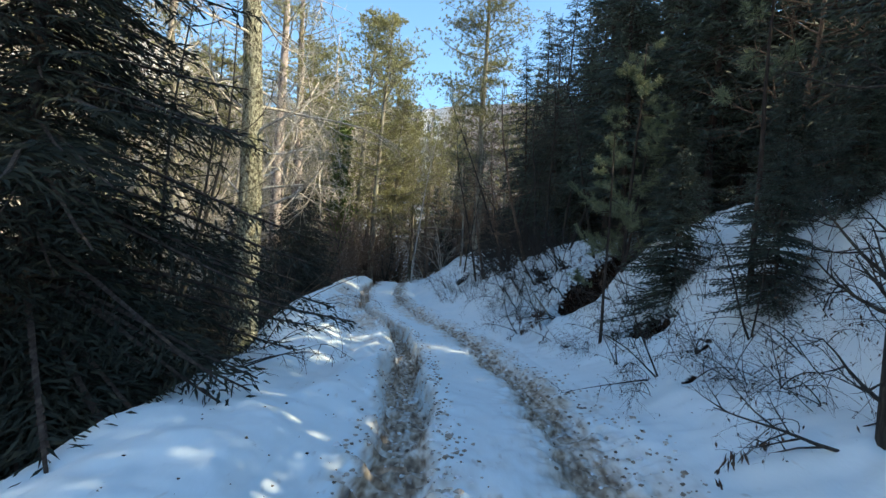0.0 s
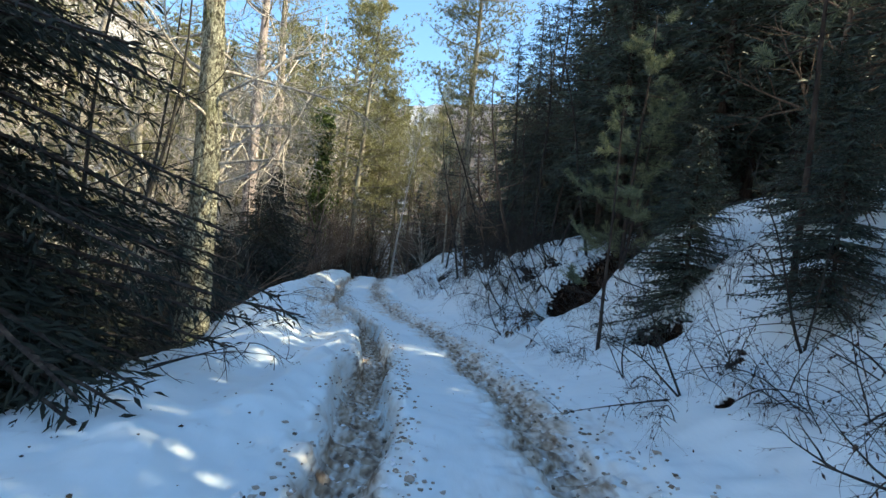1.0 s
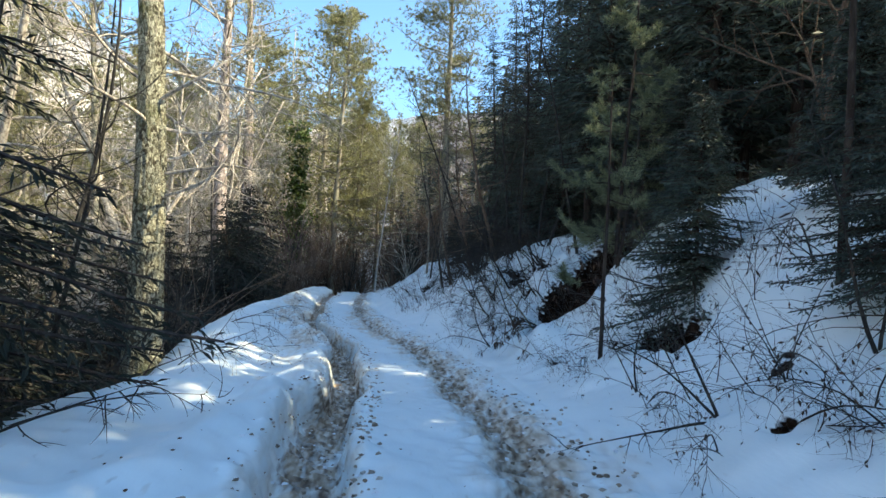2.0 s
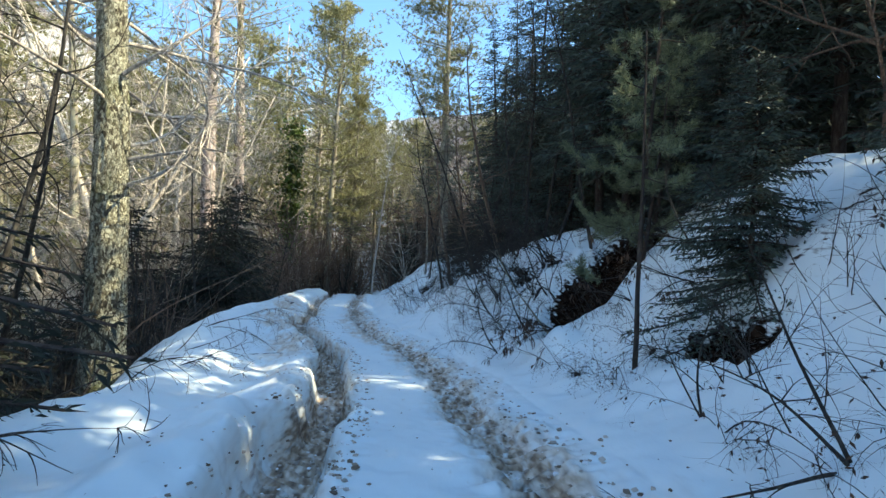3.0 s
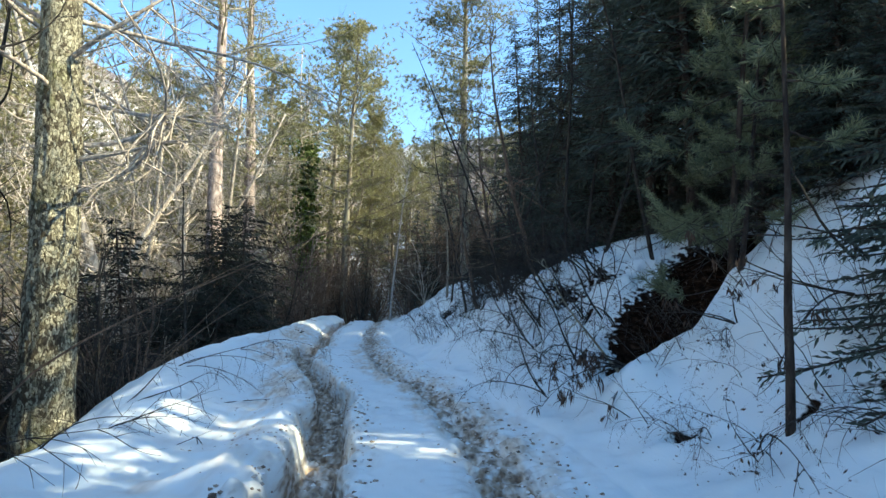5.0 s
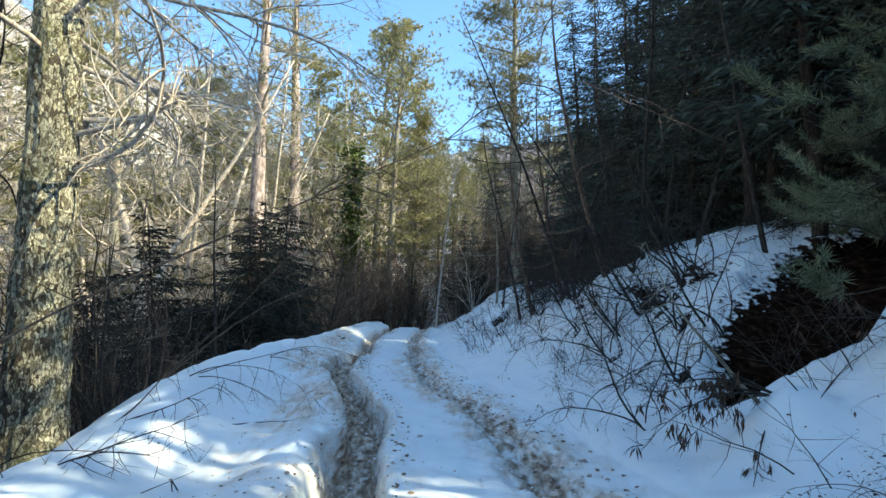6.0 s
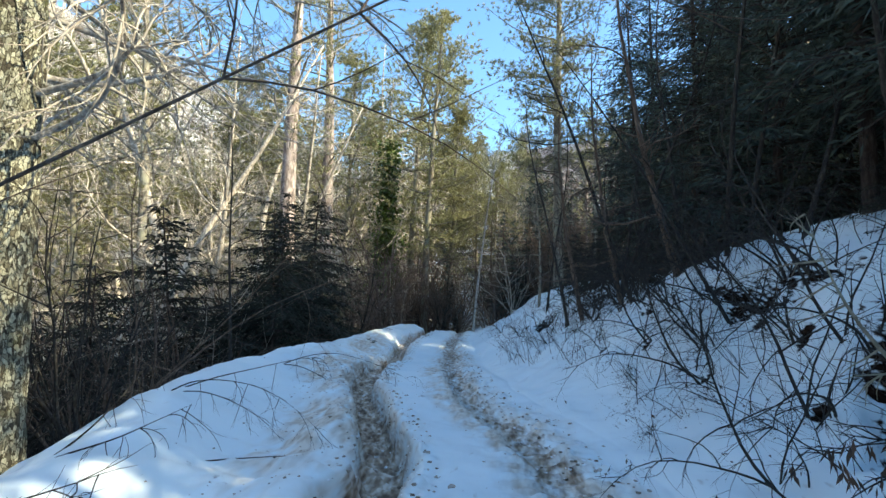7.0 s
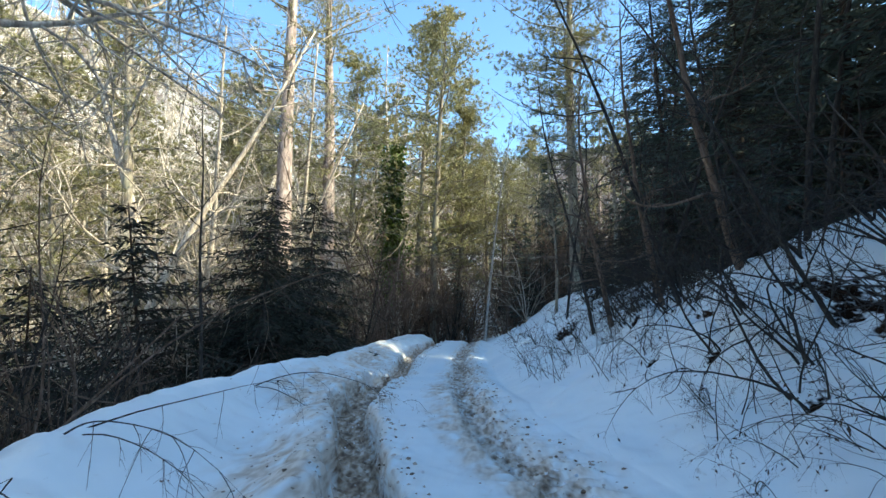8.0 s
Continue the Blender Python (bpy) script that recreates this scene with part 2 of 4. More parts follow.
def land(x, y, fine=True):
    """Height of the ground, and how muddy, dirty and littered it is."""
    x, y = np.asarray(x, float), np.asarray(y, float)
    u = x - ROAD_X(y)
    ahead = np.clip((y - 30) / 25, 0, 1)
    shift = edge_u(y) - 2.5
    right = BANK(np.maximum(u - 0.45 * np.clip((y - 13) / 6, 0, 1) + 0.12 * fbm(x * 0.7, y * 0.7, 9), 1.05)) * (1 - 0.45 * ahead) * (1 - (0.12 + 0.16 * np.clip((y - 12.5) / 3, 0, 1)) * np.clip((y - 8.5) / 3, 0, 1) * np.clip((u - 2.2) / 1.2, 0, 1))
    left = FALL(np.maximum(-u - shift, 2.5))
    left = np.where(left < 0, left * (1 - 0.6 * ahead), left)
    z = ROAD_Z(y) + right + left + HILL(y) * (0.15 + 0.85 * np.clip((u + 55) / 35, 0, 1))
    far = np.clip((np.abs(u) - 1.2) / 3, 0, 1)
    z = z + fbm(x * 0.45, y * 0.45, 2) * 0.22 * far + fbm(x * 1.6, y * 1.6, 3) * 0.05 * np.clip((np.abs(u) - 0.9) / 0.8, 0, 1) + np.clip(fbm(x * 1.1 + 5, y * 1.1, 6), 0, 1) * 0.22 * np.clip((u - 1.6) / 1, 0, 1) * np.clip((7 - u) / 2, 0, 1)
    # ruts: the left one deep with a broken wall, the right one shallow
    w = 0.1 * fbm(y * 1.1, 1.7, 11)
    dl = np.clip((y - 3.0) / 3.0, 0, 1) * (1 - 0.55 * np.clip((y - 12) / 6, 0, 1)) * np.clip((60 - y) / 20, 0, 1)
    dl = 0.10 + 0.22 * dl
    crumble = 0.09 * fbm(x * 2.5 + 4, y * 1.9, 61, 2) + 0.025 * fbm(x * 9, y * 5.5, 62, 2)
    al, ar = np.abs(u - RUT_L(y) + w), np.abs(u - RUT_R(y) - 0.7 * w)
    rl = 1 / (1 + np.exp(np.minimum((al - 0.2 + crumble) / 0.02, 40)))
    rr = 1 / (1 + np.exp(np.minimum((ar - 0.17 + crumble) / 0.035, 40)))
    lump = fbm(x * 6, y * 6, 20, 2)
    z = z - rl * dl - rr * (0.10 + 0.03 * fbm(y, 5.5, 13))
    berm = np.exp(-((u + 1.25) / 0.28) ** 2) * (0.10 + 0.08 * fbm(x * 1.4, y * 0.9, 15)) + np.exp(-((u + edge_u(y) - 0.55) / 0.5) ** 2) * (0.2 + 0.14 * np.clip((y - 9) / 3, 0, 1)) * (1 - 0.55 * np.clip((y - 21) / 5, 0, 1))
    berm = berm + 0.09 * np.clip(fbm(x * 1.5, y * 0.8, 64, 3), 0, 1) * np.clip((y - 20) / 5, 0, 1) * np.clip((1.6 - np.abs(u + 0.6)) / 0.5, 0, 1)
    berm = berm + np.exp(-((u - 1.12) / 0.16) ** 2) * 0.05
    z = z + berm * np.clip((60 - y) / 20, 0, 1)
    broken = np.clip(fbm(x * 2.2, y * 1.6, 68, 3) + 0.1, 0, 1) * np.exp(-((u + 1.2) / 0.3) ** 2) * np.clip((y - 4) / 2, 0, 1) * np.clip((13 - y) / 2, 0, 1)
    z = z + 0.16 * broken
    rubble = np.clip(fbm(x * 7 + 2, y * 7, 67, 2) - 0.12, 0, 1) * (np.exp(-((al - 0.3) / 0.1) ** 2) + np.exp(-((u - RUT_R(y) - 0.3) / 0.16) ** 2))
    z = z + 0.09 * rubble * np.clip((24 - y) / 6, 0, 1)
    churn = np.exp(-(np.maximum(al - 0.14, 0) / 0.16) ** 2) + np.exp(-(np.maximum(ar - 0.16, 0) / 0.2) ** 2)
    z = z + lump * 0.06 * churn * np.clip((30 - y) / 6, 0, 1) + fbm(x * 3, y * 3, 25) * (0.022 + 0.02 * np.clip((np.abs(u - 0.1) - 1.2) / 0.4, 0, 1)) + fbm(x * 6, y * 6, 27, 2) * (0.011 + 0.014 * np.clip((np.abs(u - 0.1) - 1.2) / 0.4, 0, 1)) * (0.4 + np.clip(1.2 * fbm(x * 0.8, y * 0.8, 28) + 0.3, 0, 1))
    tread = np.sin(y * 50 + np.minimum(al, ar) * 16 + 3 * fbm(x * 3, y * 2, 29)) * 0.012 + fbm(x * 8, y * 9, 32, 2) * 0.03 * (1 - 0.8 * np.exp(-((al - 0.2) / 0.06) ** 2))
    z = z + tread * np.clip(churn, 0, 1) * np.clip((20 - y) / 5, 0, 1)
    near = np.clip((5 - y) / 4, 0, 1) * np.exp(-(u / 1.25) ** 4)
    mud = np.maximum(0.98 * np.exp(-(np.maximum(al - 0.13, 0) / 0.07) ** 2), 0.68 * np.exp(-(np.maximum(ar - 0.1, 0) / 0.12) ** 2))
    spill = np.exp(-(np.maximum(np.abs(u - RUT_R(y) - 0.32) - 0.12, 0) / 0.2) ** 2) + 0.7 * np.exp(-(np.maximum(np.abs(u - RUT_L(y) - 0.34) - 0.05, 0) / 0.13) ** 2)
    mud = np.where(y > 60, 0, mud) * (0.8 + 0.3 * fbm(x * 1.3, y * 1.3, 30)) + 0.2 * near
    smear = np.exp(-((u + 1.45) / 0.4) ** 2) * np.clip((y - 6) / 2, 0, 1) * np.clip((24 - y) / 4, 0, 1)
    middle = np.exp(-((u - RUT_R(y) + 0.35) / 0.2) ** 2) * np.clip((y - 8.5) / 2, 0, 1) * np.clip((20 - y) / 4, 0, 1)
    dirt = np.clip(0.5 * churn + 0.42 * spill * (0.55 + fbm(x * 1.2, y * 0.8, 63)) + 1.4 * smear * (0.7 + 0.9 * fbm(x * 0.9, y * 0.9, 31)) + 0.8 * middle * (0.6 + 0.9 * fbm(x * 1.1, y * 0.7, 71)) + 0.42 * near, 0, 1)
    z = z + (0.065 * fbm(x * 2.4, y * 2.4, 51) + 0.09 * np.clip(fbm(x * 1.7 + 9, y * 1.7, 53) - 0.15, 0, 1)) * np.clip((u - 1.15) / 0.5, 0, 1) * np.clip((12 - u) / 4, 0, 1)
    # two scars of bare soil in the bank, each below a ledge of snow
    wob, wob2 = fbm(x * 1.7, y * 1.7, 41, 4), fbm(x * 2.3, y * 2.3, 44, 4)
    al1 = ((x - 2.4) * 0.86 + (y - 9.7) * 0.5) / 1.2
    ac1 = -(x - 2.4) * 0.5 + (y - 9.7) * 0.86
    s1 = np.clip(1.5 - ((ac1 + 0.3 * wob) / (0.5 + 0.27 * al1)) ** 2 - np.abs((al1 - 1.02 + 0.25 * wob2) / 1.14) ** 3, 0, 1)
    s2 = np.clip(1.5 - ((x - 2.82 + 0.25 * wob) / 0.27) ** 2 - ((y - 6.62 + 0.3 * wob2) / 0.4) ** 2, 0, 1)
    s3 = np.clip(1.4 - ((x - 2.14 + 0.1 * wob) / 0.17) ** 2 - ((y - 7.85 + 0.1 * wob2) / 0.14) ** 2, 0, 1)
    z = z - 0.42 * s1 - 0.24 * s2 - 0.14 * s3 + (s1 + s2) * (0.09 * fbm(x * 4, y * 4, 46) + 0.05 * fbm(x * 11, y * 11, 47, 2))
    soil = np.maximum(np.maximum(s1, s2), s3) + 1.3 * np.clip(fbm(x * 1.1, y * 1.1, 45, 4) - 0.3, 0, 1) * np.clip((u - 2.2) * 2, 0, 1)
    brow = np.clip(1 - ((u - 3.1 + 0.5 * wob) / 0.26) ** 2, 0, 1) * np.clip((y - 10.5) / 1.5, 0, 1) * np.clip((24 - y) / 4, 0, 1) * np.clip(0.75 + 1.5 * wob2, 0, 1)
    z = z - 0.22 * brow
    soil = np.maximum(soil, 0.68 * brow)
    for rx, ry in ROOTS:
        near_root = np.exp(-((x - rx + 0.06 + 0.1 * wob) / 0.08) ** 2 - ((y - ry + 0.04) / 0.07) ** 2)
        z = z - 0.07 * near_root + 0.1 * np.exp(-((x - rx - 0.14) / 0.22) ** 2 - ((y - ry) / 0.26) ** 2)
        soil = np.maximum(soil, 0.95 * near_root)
    lump2 = np.exp(-((x - 2.13) / 0.24) ** 2 - ((y - 8.8) / 0.22) ** 2) * 0.3
    z = z + lump2 + np.exp(-((x + 1.85) / 0.32) ** 2 - ((y - 3.2) / 0.6) ** 2) * 0.13
    side = -u - edge_u(y)
    litter = np.clip(side / 1.5, 0, 1) * 0.62 + np.clip((u - 5) / 6, 0, 1) * 0.3 + np.clip((y - 30) / 4, 0, 1) * 0.6 * (0.78 + 0.22 * np.clip((u + 24) / 8, 0, 1))
    litter = litter - np.clip((-u - 15) / 8, 0, 1) * 0.5
    slope = np.clip((-u - 14) / 6, 0, 1)
    rocky = fbm(x * 0.16, y * 0.16, 66, 3)
    dirt = np.maximum(dirt, slope * np.clip(0.45 + rocky, 0, 0.85))
    litter = litter * (1 - slope) + slope * np.clip(0.6 - 0.5 * rocky, 0.3, 0.75)
    return z, mud, dirt, np.clip(litter, 0, 0.75), np.clip(soil, 0, 1)


def ground_at(x, y):
    return float(land(x, y)[0])


def spaced(parts):
    out = [parts[0][0]]
    for a, b, step in parts:
        n = max(1, int(round((b - a) / step)))
        out += list(a + (b - a) * np.arange(1, n + 1) / n)
    return np.array(out)


gu = spaced([(-400, -100, 30), (-100, -40, 6), (-40, -12, 1.6), (-12, -5, 0.5), (-5, -3.2, 0.1), (-3.2, -2.1, 0.05), (-2.1, -1.2, 0.022), (-1.2, 1.2, 0.0125), (1.2, 1.5, 0.03), (1.5, 3.8, 0.045), (3.8, 8, 0.15), (8, 20, 0.8), (20, 60, 4), (60, 400, 34)])
gy = spaced([(-300, -60, 30), (-60, -10, 3), (-10, 0, 0.5), (0, 2, 0.08), (2, 4.5, 0.03), (4.5, 13, 0.02), (13, 18, 0.04), (18, 28, 0.09), (28, 45, 0.6), (45, 100, 3), (100, 400, 30)])
GU, GY = np.meshgrid(gu, gy)
GX = GU + ROAD_X(GY)
GZ, MUD, DIRT, LITTER, BARE = land(GX, GY)
nx, ny = len(gu), len(gy)
me = bpy.data.meshes.new("ground")
idx = np.arange(nx * ny).reshape(ny, nx)
quads = np.stack([idx[:-1, :-1], idx[:-1, 1:], idx[1:, 1:], idx[1:, :-1]], -1).reshape(-1, 4)
me.from_pydata(np.stack([GX, GY, GZ], -1).reshape(-1, 3).tolist(), [], quads.tolist())
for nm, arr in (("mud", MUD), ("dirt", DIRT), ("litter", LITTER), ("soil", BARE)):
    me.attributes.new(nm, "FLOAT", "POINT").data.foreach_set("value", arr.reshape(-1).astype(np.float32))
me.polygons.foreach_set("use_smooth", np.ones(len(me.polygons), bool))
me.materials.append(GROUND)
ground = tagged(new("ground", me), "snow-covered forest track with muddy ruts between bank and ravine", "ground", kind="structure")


# ---- builders ----
class Build:
    """Gathers tubes and blades into one mesh."""

    def __init__(self):
        self.v, self.f, self.m = [], [], []
        self.cheap = False

    def tube(self, pts, radii, sides=5, slot=0, cap=True):
        pts = [Vector(p) for p in pts]
        base, n = len(self.v), len(pts)
        ref = Vector((0, 0, 1)) if abs((pts[-1] - pts[0]).normalized().z) < 0.9 else Vector((1, 0, 0))
        for i, p in enumerate(pts):
            d = (pts[min(i + 1, n - 1)] - pts[max(i - 1, 0)]).normalized()
            a = d.cross(ref).normalized()
            b = d.cross(a)
            for k in range(sides):
                t = 2 * math.pi * k / sides
                self.v.append(p + (a * math.cos(t) + b * math.sin(t)) * radii[i])
        for i in range(n - 1):
            for k in range(sides):
                k2 = (k + 1) % sides
                self.f.append((base + i * sides + k, base + i * sides + k2, base + (i + 1) * sides + k2, base + (i + 1) * sides + k))
                self.m.append(slot)
        if cap:
            self.f.append(tuple(base + (n - 1) * sides + k for k in range(sides)))
            self.m.append(slot)

    def blade(self, p, d, side, length, width, slot=0, bend=0.0):
        i = len(self.v)
        mid = p + d * (length * 0.45)
        tip = p + d * length + Vector((0, 0, -bend * length))
        if self.cheap:
            self.v += [p - side * (width * 0.45), p + side * (width * 0.45), tip]
            self.f.append((i, i + 1, i + 2))
            self.m.append(slot)
            return
        self.v += [p, mid + side * (width / 2), tip, mid - side * (width / 2)]
        self.f.append((i, i + 1, i + 2, i + 3))
        self.m.append(slot)

    def mesh(self, name, mats, smooth=True):
        me = bpy.data.meshes.new(name)
        me.from_pydata([tuple(p) for p in self.v], [], self.f)
        for m in mats:
            me.materials.append(m)
        me.polygons.foreach_set("material_index", np.array(self.m, np.int32))
        if smooth:
            me.polygons.foreach_set("use_smooth", np.ones(len(self.f), bool))
        me.update()
        return me


def part(name, build, mats, parent, label="", smooth=True):
    ob = new(name, build.mesh(name, mats if isinstance(mats, list) else [mats], smooth))
    if parent:
        ob.parent = parent
    if label:
        tagged(ob, label)
    return ob


def rnd_dir(r):
    while True:
        d = Vector((r.uniform(-1, 1), r.uniform(-1, 1), r.uniform(-1, 1)))
        if 0.05 < d.length < 1:
            return d.normalized()


def bent(r, start, d, length, steps, wobble, lift=0.0):
    """A wavering line of points."""
    pts, p, d = [start.copy()], start.copy(), d.normalized()
    for _ in range(steps):
        d = (d + rnd_dir(r) * wobble + Vector((0, 0, lift))).normalized()
        p = p + d * (length / steps)
        pts.append(p.copy())
    return pts


def curl(r, start, d, length, steps, bend, sag):
    """A smoothly winding line of points that sags with its length."""
    pts, p, d, w = [start.copy()], start.copy(), d.normalized(), rnd_dir(r) * bend
    for _ in range(steps):
        w = w * 0.72 + rnd_dir(r) * bend * 0.7
        d = (d + w + Vector((0, 0, sag))).normalized()
        p = p + d * (length / steps)
        pts.append(p.copy())
    return pts


def spruce(seed, h, spread, bare=0.1, fine=0.11, whorl=0.32, droop=0.35, needles=NEEDLE_SPRUCE, girth=0.009, cheap=False, ragged=0.6, full=1.0, boughs=(5, 6, 6, 7)):
    r = random.Random(seed)
    root = new("spruce_tree")
    tr = Build()
    n = 10
    lean = Vector((r.uniform(-0.02, 0.02), r.uniform(-0.02, 0.02), 0))
    axis = [Vector((0, 0, -0.4)) + (Vector((0, 0, h + 0.4)) + lean * h) * (i / n) for i in range(n + 1)]
    tr.tube(axis, [h * girth * (1.02 - i / n) ** 0.9 + 0.006 for i in range(n + 1)], 9)
    part("trunk", tr, BARK_SPRUCE, root)
    cr = Build()
    cr.cheap = cheap
    z = h * bare
    while z < h * 0.985:
        t = (z - h * bare) / (h * (1 - bare))
        reach = spread * (1 - t) ** 0.85 * (0.55 + 0.45 * min(1, t * 6 + 0.4)) + 0.08
        for k in range(r.choice(boughs)):
            a = r.uniform(0, 2 * math.pi)
            L = reach * r.uniform(ragged, 1.75 - ragged)
            start = lean * z + Vector((0, 0, z + r.uniform(-0.1, 0.1)))
            out = Vector((math.cos(a), math.sin(a), 0))
            up = 0.45 * t + r.uniform(-0.1, 0.12)
            steps = 5
            pts = [start + out * (L * s / steps) + Vector((0, 0, L * (up * s / steps - droop * (s / steps) ** 1.6 + 0.12 * (s / steps) ** 4))) for s in range(steps + 1)]
            cr.tube(pts, [0.012 * L * (1 - s / steps * 0.8) + 0.003 for s in range(steps + 1)], 3, 1, False)
            side = Vector((-out.y, out.x, 0))
            along = 0.12
            while along < 1:
                i = min(int(along * steps), steps - 1)
                p = pts[i].lerp(pts[i + 1], along * steps - i)
                tw = 0.34 * L * (1.05 - along) ** 0.7 * r.uniform(0.7, 1.2) + fine
                for sgn in (-1, 1):
                    d = (out * r.uniform(0.35, 0.9) + side * sgn * r.uniform(0.6, 1.0) + Vector((0, 0, r.uniform(-0.55, 0.05)))).normalized()
                    m = max(1, int(tw / (fine * 1.3)))
                    for q in range(m):
                        pp = p + d * (tw * q / m) + Vector((0, 0, -0.12 * tw * (q / m) ** 2))
                        dd = (d + rnd_dir(r) * 0.45).normalized()
                        cr.blade(pp, dd, dd.cross(rnd_dir(r)).normalized(), fine * r.uniform(1.1, 1.9), fine * r.uniform(0.22, 0.36) * full, 0, 0.15)
                along += fine / L * r.uniform(0.75, 1.2)
        z += whorl * r.uniform(0.6, 1.2) * (1 - 0.45 * t)
    part("crown", cr, [needles, BARK_SPRUCE], root, smooth=False)
    return tagged(root, "tall dark green spruce with dense drooping branches in the forest", "tree", "spruces of the forest")


def tuft(b, r, p, d, count, length, width, slot=0):
    for _ in range(count):
        dd = (d + rnd_dir(r) * 0.85).normalized()
        b.blade(p, dd, dd.cross(rnd_dir(r)).normalized(), length * r.uniform(0.7, 1.15), width, slot)


def pine(seed, h, spread, bare=0.45, tufts=8, length=0.2, width=0.04, branches=60, dead=14, bark=BARK_PINE, girth=0.0115, name="pine_tree", needles=NEEDLE_PINE, limb_len=1.0, cheap=False, blades=9):
    r = random.Random(seed)
    root = new(name)
    tr = Build()
    n = 14
    axis = bent(r, Vector((0, 0, -0.5)), Vector((0, 0, 1)), h + 0.5, n, 0.022, 0.01)
    rad = [h * girth * (1 - 0.85 * (i / n) ** 1.2) + 0.012 for i in range(n + 1)]
    tr.tube(axis, rad, 12)
    part("trunk", tr, bark, root)
    cr = Build()
    cr.cheap = cheap

    def on_axis(t):
        i = min(int(t * n), n - 1)
        return axis[i].lerp(axis[i + 1], t * n - i)
    for k in range(branches):
        t = bare + (1 - bare) * ((k + r.random()) / branches) ** 0.9
        t = min(t, 0.995)
        a = r.uniform(0, 2 * math.pi)
        tt = (t - bare) / (1 - bare)
        L = spread * limb_len * (0.35 + 0.75 * math.sin(math.pi * min(1, 0.25 + 0.75 * tt)) ** 0.8) * r.uniform(0.5, 1.15) * (1.0 if tt < 0.8 else 0.75)
        d = Vector((math.cos(a), math.sin(a), r.uniform(-0.25, 0.3) + 0.7 * tt))
        pts = bent(r, on_axis(t), d, L, 5, 0.22, 0.03)
        cr.tube(pts, [0.011 * L * (1 - s / 5.5) + 0.004 for s in range(6)], 4, 1, False)
        for s in range(tufts * 2):
            al = r.uniform(0.2, 1.0)
            i = min(int(al * 5), 4)
            p = pts[i].lerp(pts[i + 1], al * 5 - i)
            off = rnd_dir(r)
            off.z = abs(off.z) * 0.5 - 0.15
            sub = p + off * r.uniform(0.05, 0.36) * L
            if r.random() < 0.3:
                cr.tube([p, sub], [0.006, 0.003], 3, 1, False)
            tuft(cr, r, sub, (off + d * 0.3 + Vector((0, 0, 0.4))).normalized(), blades, length, width)
    for k in range(dead):
        t = r.uniform(bare * 0.25, bare * 1.05)
        a = r.uniform(0, 2 * math.pi)
        L = spread * r.uniform(0.3, 0.8)
        pts = bent(r, on_axis(t), Vector((math.cos(a), math.sin(a), r.uniform(-0.3, 0.1))), L, 5, 0.25, -0.04)
        cr.tube(pts, [0.009 * L * (1 - s / 5.5) + 0.005 for s in range(6)], 4, 1, False)
        for q in range(4):
            i = r.randint(2, 5)
            tw = bent(r, pts[i], rnd_dir(r) + d * 0.4, L * r.uniform(0.15, 0.35), 3, 0.3, -0.05)
            cr.tube(tw, [0.006, 0.005, 0.004, 0.003], 3, 1, False)
    part("crown", cr, [needles, bark if bark is not BARK_PINE else BARK_GREY], root, smooth=False)
    return tagged(root, "tall sunlit pine with pinkish bark and yellow-green needles", "tree", "pines of the forest")


def brush_pine(seed, h, reach, bare, boughs, radius, needle=0.085, lean=(0, 0)):
    """A young pine whose drooping boughs end in thick brushes of needles."""
    r = random.Random(seed)
    root = new("young_pine")
    tr, cr = Build(), Build()
    n = 10
    axis = bent(r, Vector((0, 0, -0.3)), Vector((lean[0], lean[1], 1)), h + 0.3, n, 0.03, 0.02)
    tr.tube(axis, [radius * (1 - 0.85 * i / n) + 0.003 for i in range(n + 1)], 8)
    part("trunk", tr, BARK_SPRUCE, root)

    def brush(pts, start):
        m = len(pts) - 1
        for i in range(m):
            seg = pts[i + 1] - pts[i]
            d = seg.normalized()
            if (i + 1) / m < start:
                continue
            for q in range(max(5, int(seg.length / 0.0020))):
                dd = (d * r.uniform(0.25, 1.0) + rnd_dir(r) * 0.8 + Vector((0, 0, 0.12))).normalized()
                cr.blade(pts[i] + seg * r.random(), dd, dd.cross(rnd_dir(r)).normalized(), needle * r.uniform(0.6, 1.15), 0.007)
    for k in range(boughs):
        al = bare + (1 - bare) * ((k + r.random()) / boughs) ** 0.85
        i = min(int(al * n), n - 1)
        p = axis[i].lerp(axis[i + 1], al * n - i)
        a = r.uniform(0, 2 * math.pi)
        L = reach * r.uniform(0.6, 1.1) * (1.1 - 0.75 * (al - bare) / (1 - bare))
        d = Vector((math.cos(a), math.sin(a), r.uniform(-0.25, 0.25)))
        pts = bent(r, p, d, L, 7, 0.16, -0.02)
        pts = [q + Vector((0, 0, 0.22 * L * max(0, (j - 4) / 3) ** 2)) for j, q in enumerate(pts)]
        cr.tube(pts, [0.009 * (1 - 0.7 * j / 7) for j in range(8)], 4, 1, False)
        brush(pts, 0.66)
        for q in range(4):
            j = r.randint(2, 6)
            sd = ((pts[j + 1] - pts[j]).normalized() + rnd_dir(r) * 0.8).normalized()
            sub = bent(r, pts[j], sd, L * r.uniform(0.2, 0.38), 3, 0.15, 0.1)
            cr.tube(sub, [0.005, 0.004, 0.003, 0.002], 3, 1, False)
            brush(sub, 0.3)
    part("crown", cr, [NEEDLE_YOUNG, BARK_SPRUCE], root, smooth=False)
    return tagged(root, "young pine with thick brushes of green needles", "tree", "young pines of the bank")


